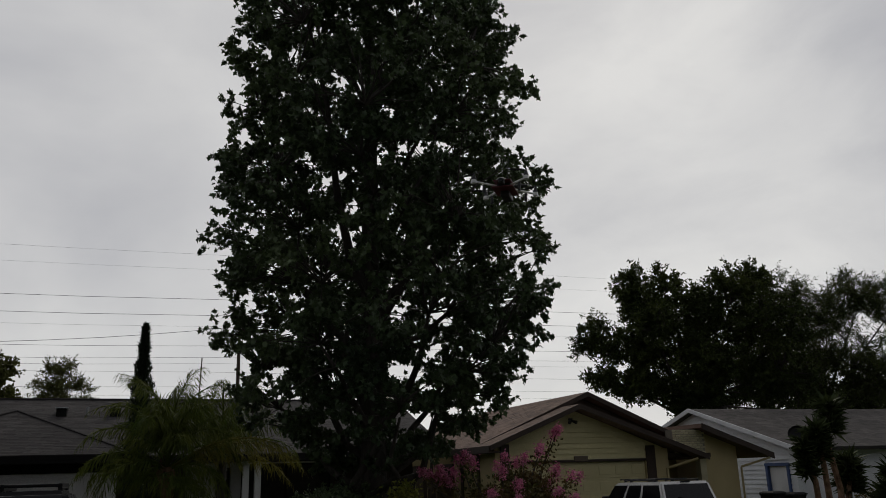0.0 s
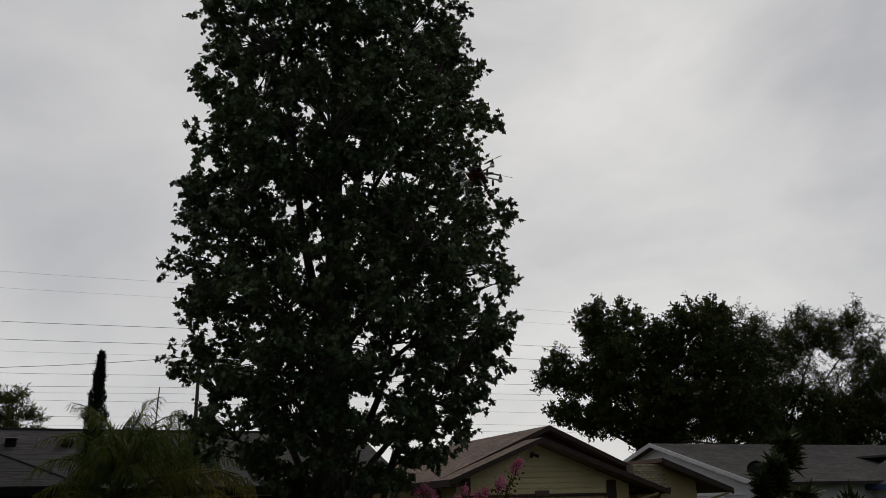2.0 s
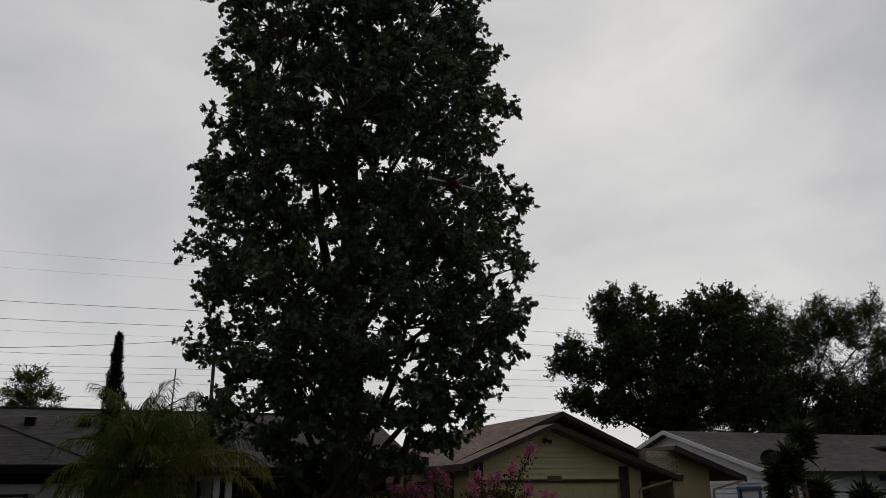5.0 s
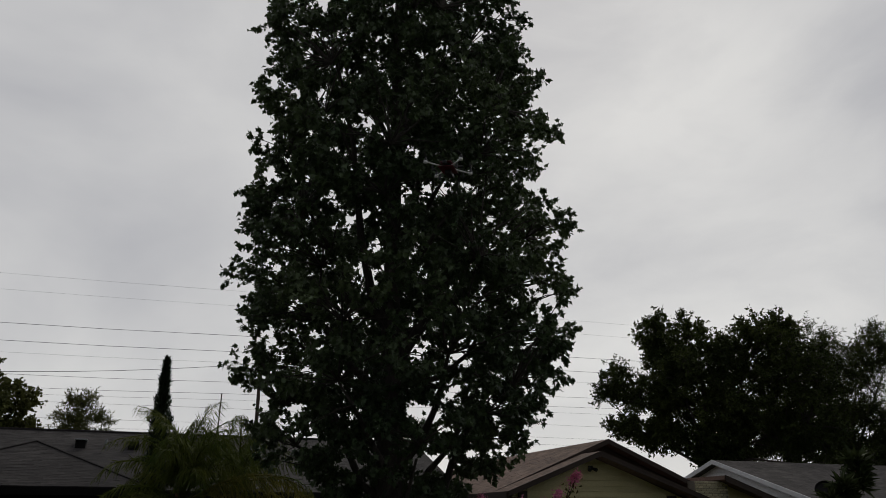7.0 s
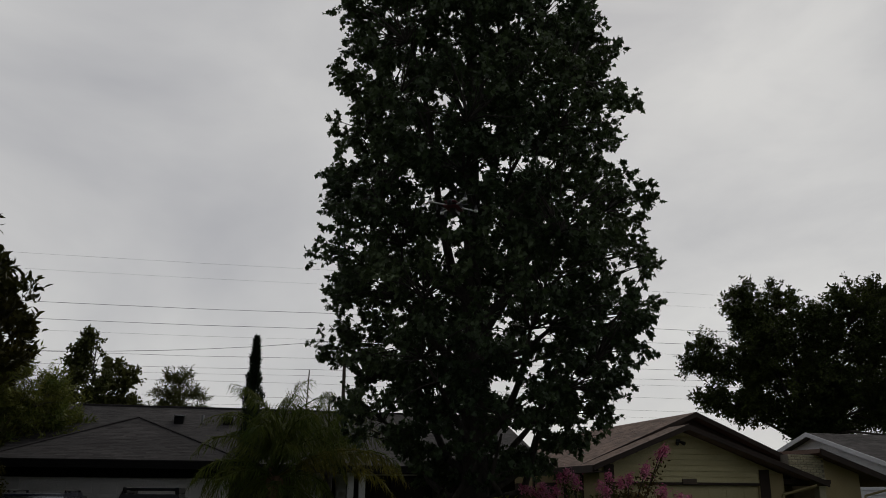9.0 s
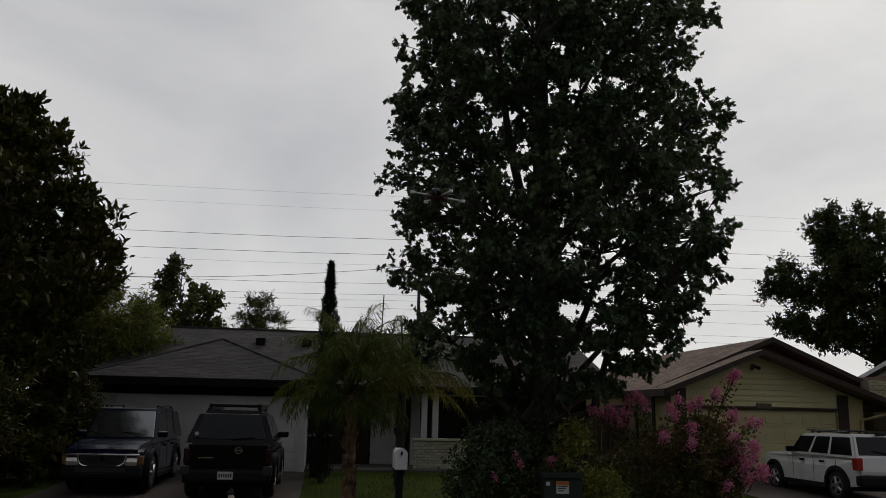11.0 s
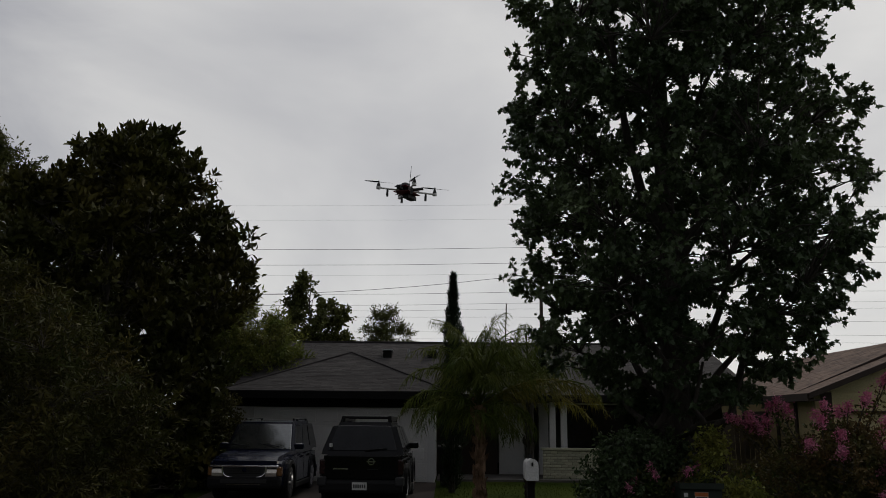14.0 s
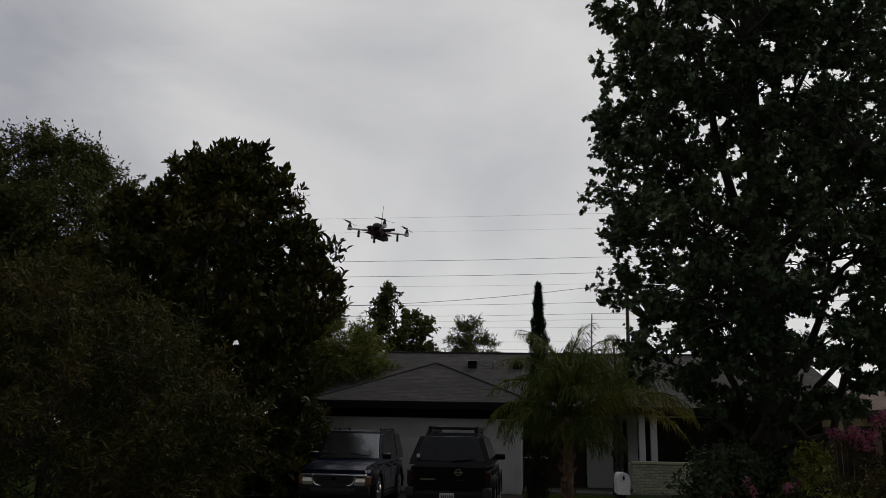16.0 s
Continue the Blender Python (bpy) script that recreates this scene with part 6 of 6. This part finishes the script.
def build_bin(x, y, name, label, mat, high):
    z = ground_z(x, y)
    b = thing(name, (x, y, z), label, "bin")
    bm = bmesh.new()
    loft(bm, [[(sx * w, sy * w * 1.1, h) for sx, sy in ((-1, -1), (1, -1), (1, 1), (-1, 1))] for w, h in ((0.22, 0.04), (0.29, high * 0.9), (0.31, high * 0.9), (0.31, high * 0.94))])
    part("tub", bm, mat, b)
    bm = bmesh.new()
    loft(bm, [[(sx * w, sy * w * 1.15 - 0.02, h) for sx, sy in ((-1, -1), (1, -1), (1, 1), (-1, 1))] for w, h in ((0.32, high * 0.945), (0.31, high * 0.99), (0.22, high * 1.03))])
    part("lid", bm, mat, b)
    for s in (-1, 1):
        part("wheel", tube(bmesh.new(), (s * 0.2 - 0.03, 0.28, 0.1), (s * 0.2 + 0.03, 0.28, 0.1), 0.1, 0.1, 12), M_RUBBER, b)


def ball(bm, c, r, k=(1, 1, 1), n=12):
    bmesh.ops.create_uvsphere(bm, u_segments=n, v_segments=n // 2 + 2, radius=1, matrix=Matrix.Translation(c) @ Matrix.Diagonal((r * k[0], r * k[1], r * k[2], 1)))
    return bm


def build_cat():
    x, y = -1.55, 15.6
    c = thing("cat", (x, y, ground_z(x, y)), "cream cat with dark face and ears sitting on the driveway", "cat")
    bm = bmesh.new()
    loft(bm, [[(r * math.cos(a * math.tau / 14) + ox, r * k * math.sin(a * math.tau / 14) + oy, z) for a in range(14)] for r, k, ox, oy, z in
              ((0.05, 1.2, 0.03, 0, 0.0), (0.1, 1.25, 0.03, 0, 0.03), (0.105, 1.2, 0.025, 0, 0.1), (0.085, 1.15, 0.01, 0, 0.2), (0.065, 1.1, -0.005, 0, 0.29), (0.045, 1.0, -0.015, 0, 0.34))])
    part("body", bm, M_FUR, c, smooth=True)
    hd = part("head", ball(bmesh.new(), (-0.02, 0, 0.385), 0.06, (1, 1.05, 0.9)), M_DARKFUR, c, "dark brown face", smooth=True)
    part("muzzle", ball(bmesh.new(), (-0.07, 0, 0.37), 0.028), M_DARKFUR, hd, smooth=True)
    for s in (-1, 1):
        part("ear", tube(bmesh.new(), (-0.01, s * 0.035, 0.42), (-0.01, s * 0.045, 0.475), 0.024, 0.004, 6), M_DARKFUR, hd)
        part("front_leg", tube(bmesh.new(), (-0.07, s * 0.04, 0.01), (-0.045, s * 0.04, 0.22), 0.02, 0.028, 8), M_FUR, c)
        part("paw", ball(bmesh.new(), (-0.085, s * 0.04, 0.018), 0.024, (1.4, 1, 0.75)), M_DARKFUR, c, smooth=True)
    bm = bmesh.new()
    prev = (0.12, 0, 0.03)
    for i in range(1, 7):
        a = i * 0.35
        q = (0.12 + 0.1 * math.sin(a), 0.12 * (1 - math.cos(a)), 0.025)
        tube(bm, prev, q, 0.018, 0.016, 7)
        prev = q
    part("tail", bm, M_DARKFUR, c, "dark tail")


build_mailbox()
build_utility_box()
build_bin(-0.05, 22.2, "wheelie_bin", "black wheeled refuse bin beside the garage", M_PLASTIC, 1.05)
build_bin(22.3, 25.2, "wheelie_bin", "black wheeled refuse bin by the white house", M_PLASTIC, 1.05)
build_bin(23.1, 25.0, "wheelie_bin", "black wheeled refuse bin by the white house", M_PLASTIC, 1.0)
build_cat()


# ---------------------------------------------------------------- the quadcopter
PROPS = []


def build_drone():
    d = thing("quadcopter", (0, 0, 0), "red and black quadcopter drone with white arms and spinning propellers", "drone")
    part("lower_plate", boxed(-0.075, 0.075, -0.1, 0.1, -0.012, -0.006, bevel=0.002), M_RED, d, "red lower frame plate")
    part("upper_plate", boxed(-0.06, 0.06, -0.11, 0.11, 0.03, 0.036, bevel=0.002), M_RED, d, "red upper frame plate")
    part("electronics", boxed(-0.045, 0.045, -0.06, 0.06, -0.004, 0.028, bevel=0.004), M_DRONEBLACK, d)
    part("battery", boxed(-0.03, 0.03, -0.02, 0.12, -0.05, -0.013, bevel=0.006), M_DRONEBLACK, d, "black battery pack")
    bm = ball(bmesh.new(), (-0.03, 0.02, 0.062), 0.04, (1.1, 1.1, 0.85), 14)
    part("canopy", bm, M_DRONEBLACK, d, "rounded black canopy", smooth=True)
    part("camera_box", boxed(-0.02, 0.02, -0.14, -0.09, 0.0, 0.035, bevel=0.005), M_DRONEBLACK, d)
    part("camera_lens", tube(bmesh.new(), (0, -0.14, 0.018), (0, -0.155, 0.018), 0.013, 0.013, 12), M_CARGLASS, d)
    part("boom", tube(bmesh.new(), (0.05, 0, 0.02), (0.14, 0.04, 0.03), 0.012, 0.012, 8), M_DRONEBLACK, d, "short black boom")
    part("aerial", tube(bmesh.new(), (0.01, 0.02, 0.03), (0.02, 0.02, 0.24), 0.003, 0.002, 6), M_DRONEBLACK, d, "thin upright aerial")
    for k in range(4):
        a = radians(45 + 90 * k)
        ux, uy = math.cos(a), math.sin(a)
        bm = bmesh.new()
        p, q = Vector((ux * 0.06, uy * 0.06, 0.012)), Vector((ux * 0.26, uy * 0.26, 0.012))
        tube(bm, p, q, 0.0085, 0.007, 8)
        arm = part("arm", bm, M_ARM, d, "white arm")
        part("motor_mount", tube(bmesh.new(), (ux * 0.25, uy * 0.25, 0.0), (ux * 0.25, uy * 0.25, 0.022), 0.019, 0.019, 14), M_ARM, arm)
        part("motor", tube(bmesh.new(), (ux * 0.25, uy * 0.25, 0.022), (ux * 0.25, uy * 0.25, 0.056), 0.019, 0.009, 14), M_DRONEBLACK, arm, "black brushless motor")
        part("leg", tube(bmesh.new(), (ux * 0.17, uy * 0.17, 0.002), (ux * 0.17, uy * 0.17, -0.055), 0.009, 0.011, 8), M_DRONEBLACK, arm, "black landing leg")
        bm = bmesh.new()
        for s in (-1, 1):
            rings = []
            for u, wd, tw in ((0.008, 0.006, 0.6), (0.04, 0.009, 0.4), (0.08, 0.008, 0.25), (0.122, 0.004, 0.12)):
                rings.append([(s * u, s * (-wd) , -wd * tw), (s * u, s * wd, wd * tw), (s * u, s * wd, wd * tw + 0.0015), (s * u, s * (-wd), -wd * tw + 0.0015)])
            loft(bm, rings)
        tube(bm, (0, 0, -0.004), (0, 0, 0.012), 0.007, 0.005, 10)
        bmesh.ops.recalc_face_normals(bm, faces=bm.faces[:])
        prop = part("propeller", bm, M_DRONEBLACK, d, "dark two-bladed propeller")
        prop.location = (ux * 0.25, uy * 0.25, 0.062)
        PROPS.append((prop, ux * 0.25, uy * 0.25, 1 if k % 2 else -1))
    return d


DRONE = build_drone()


def motions():
    flight = [
        (0.0, 2.22, 4.75, 3.58, -25.6),
        (0.5, 2.42, 5.03, 3.73, -26.1),
        (1.0, 2.53, 5.22, 3.96, -26.2),
        (1.5, 2.77, 5.73, 4.33, -26.1),
        (2.0, 2.90, 5.96, 4.49, -26.2),
        (2.5, 2.89, 5.97, 4.49, -26.2),
        (3.0, 3.05, 6.49, 4.64, -25.3),
        (3.5, 2.95, 6.52, 4.52, -24.6),
        (4.0, 2.91, 6.58, 4.45, -24.0),
        (6.3, 2.53, 6.72, 4.79, -20.8),
        (6.5, 2.48, 6.73, 4.84, -20.4),
        (7.0, 2.40, 6.84, 4.94, -19.5),
        (7.5, 2.25, 6.91, 4.91, -18.3),
        (8.0, 2.14, 6.96, 4.80, -17.3),
        (8.5, 1.94, 7.03, 4.58, -15.4),
        (9.0, 1.76, 7.19, 4.37, -14.0),
        (9.2, 1.67, 7.16, 4.25, -13.2),
        (11.3, 0.85, 6.79, 3.53, -6.5),
        (11.5, 0.77, 6.84, 3.54, -6.0),
        (12.0, 0.52, 6.79, 3.59, -3.8),
        (12.5, 0.38, 6.70, 3.64, -2.8),
        (13.0, 0.12, 6.75, 3.68, -0.6),
        (13.5, -0.14, 6.74, 3.65, 1.5),
        (14.0, -0.37, 6.66, 3.62, 3.5),
        (14.5, -0.64, 6.68, 3.58, 5.6),
        (15.0, -0.88, 6.67, 3.56, 7.6),
        (15.5, -1.11, 6.60, 3.45, 9.5),
        (16.0, -1.36, 6.59, 3.34, 11.5),
    ]
    turns = ((0, 34), (4, 32), (7.5, 28), (9, 27), (11.5, 26), (12.5, 22), (13.2, 16), (14, 14), (16, 11))
    walk(DRONE, [(t, pose(x, y, z, 0, 2.5, az + float(np.interp(t, *zip(*turns))) - 45)) for t, x, y, z, az in flight])
    for prop, x, y, s in PROPS:
        walk(prop, [(i / 30, pose(x, y, 0.062, 0, 0, s * (86 * i + 20))) for i in range(481)])


motions()
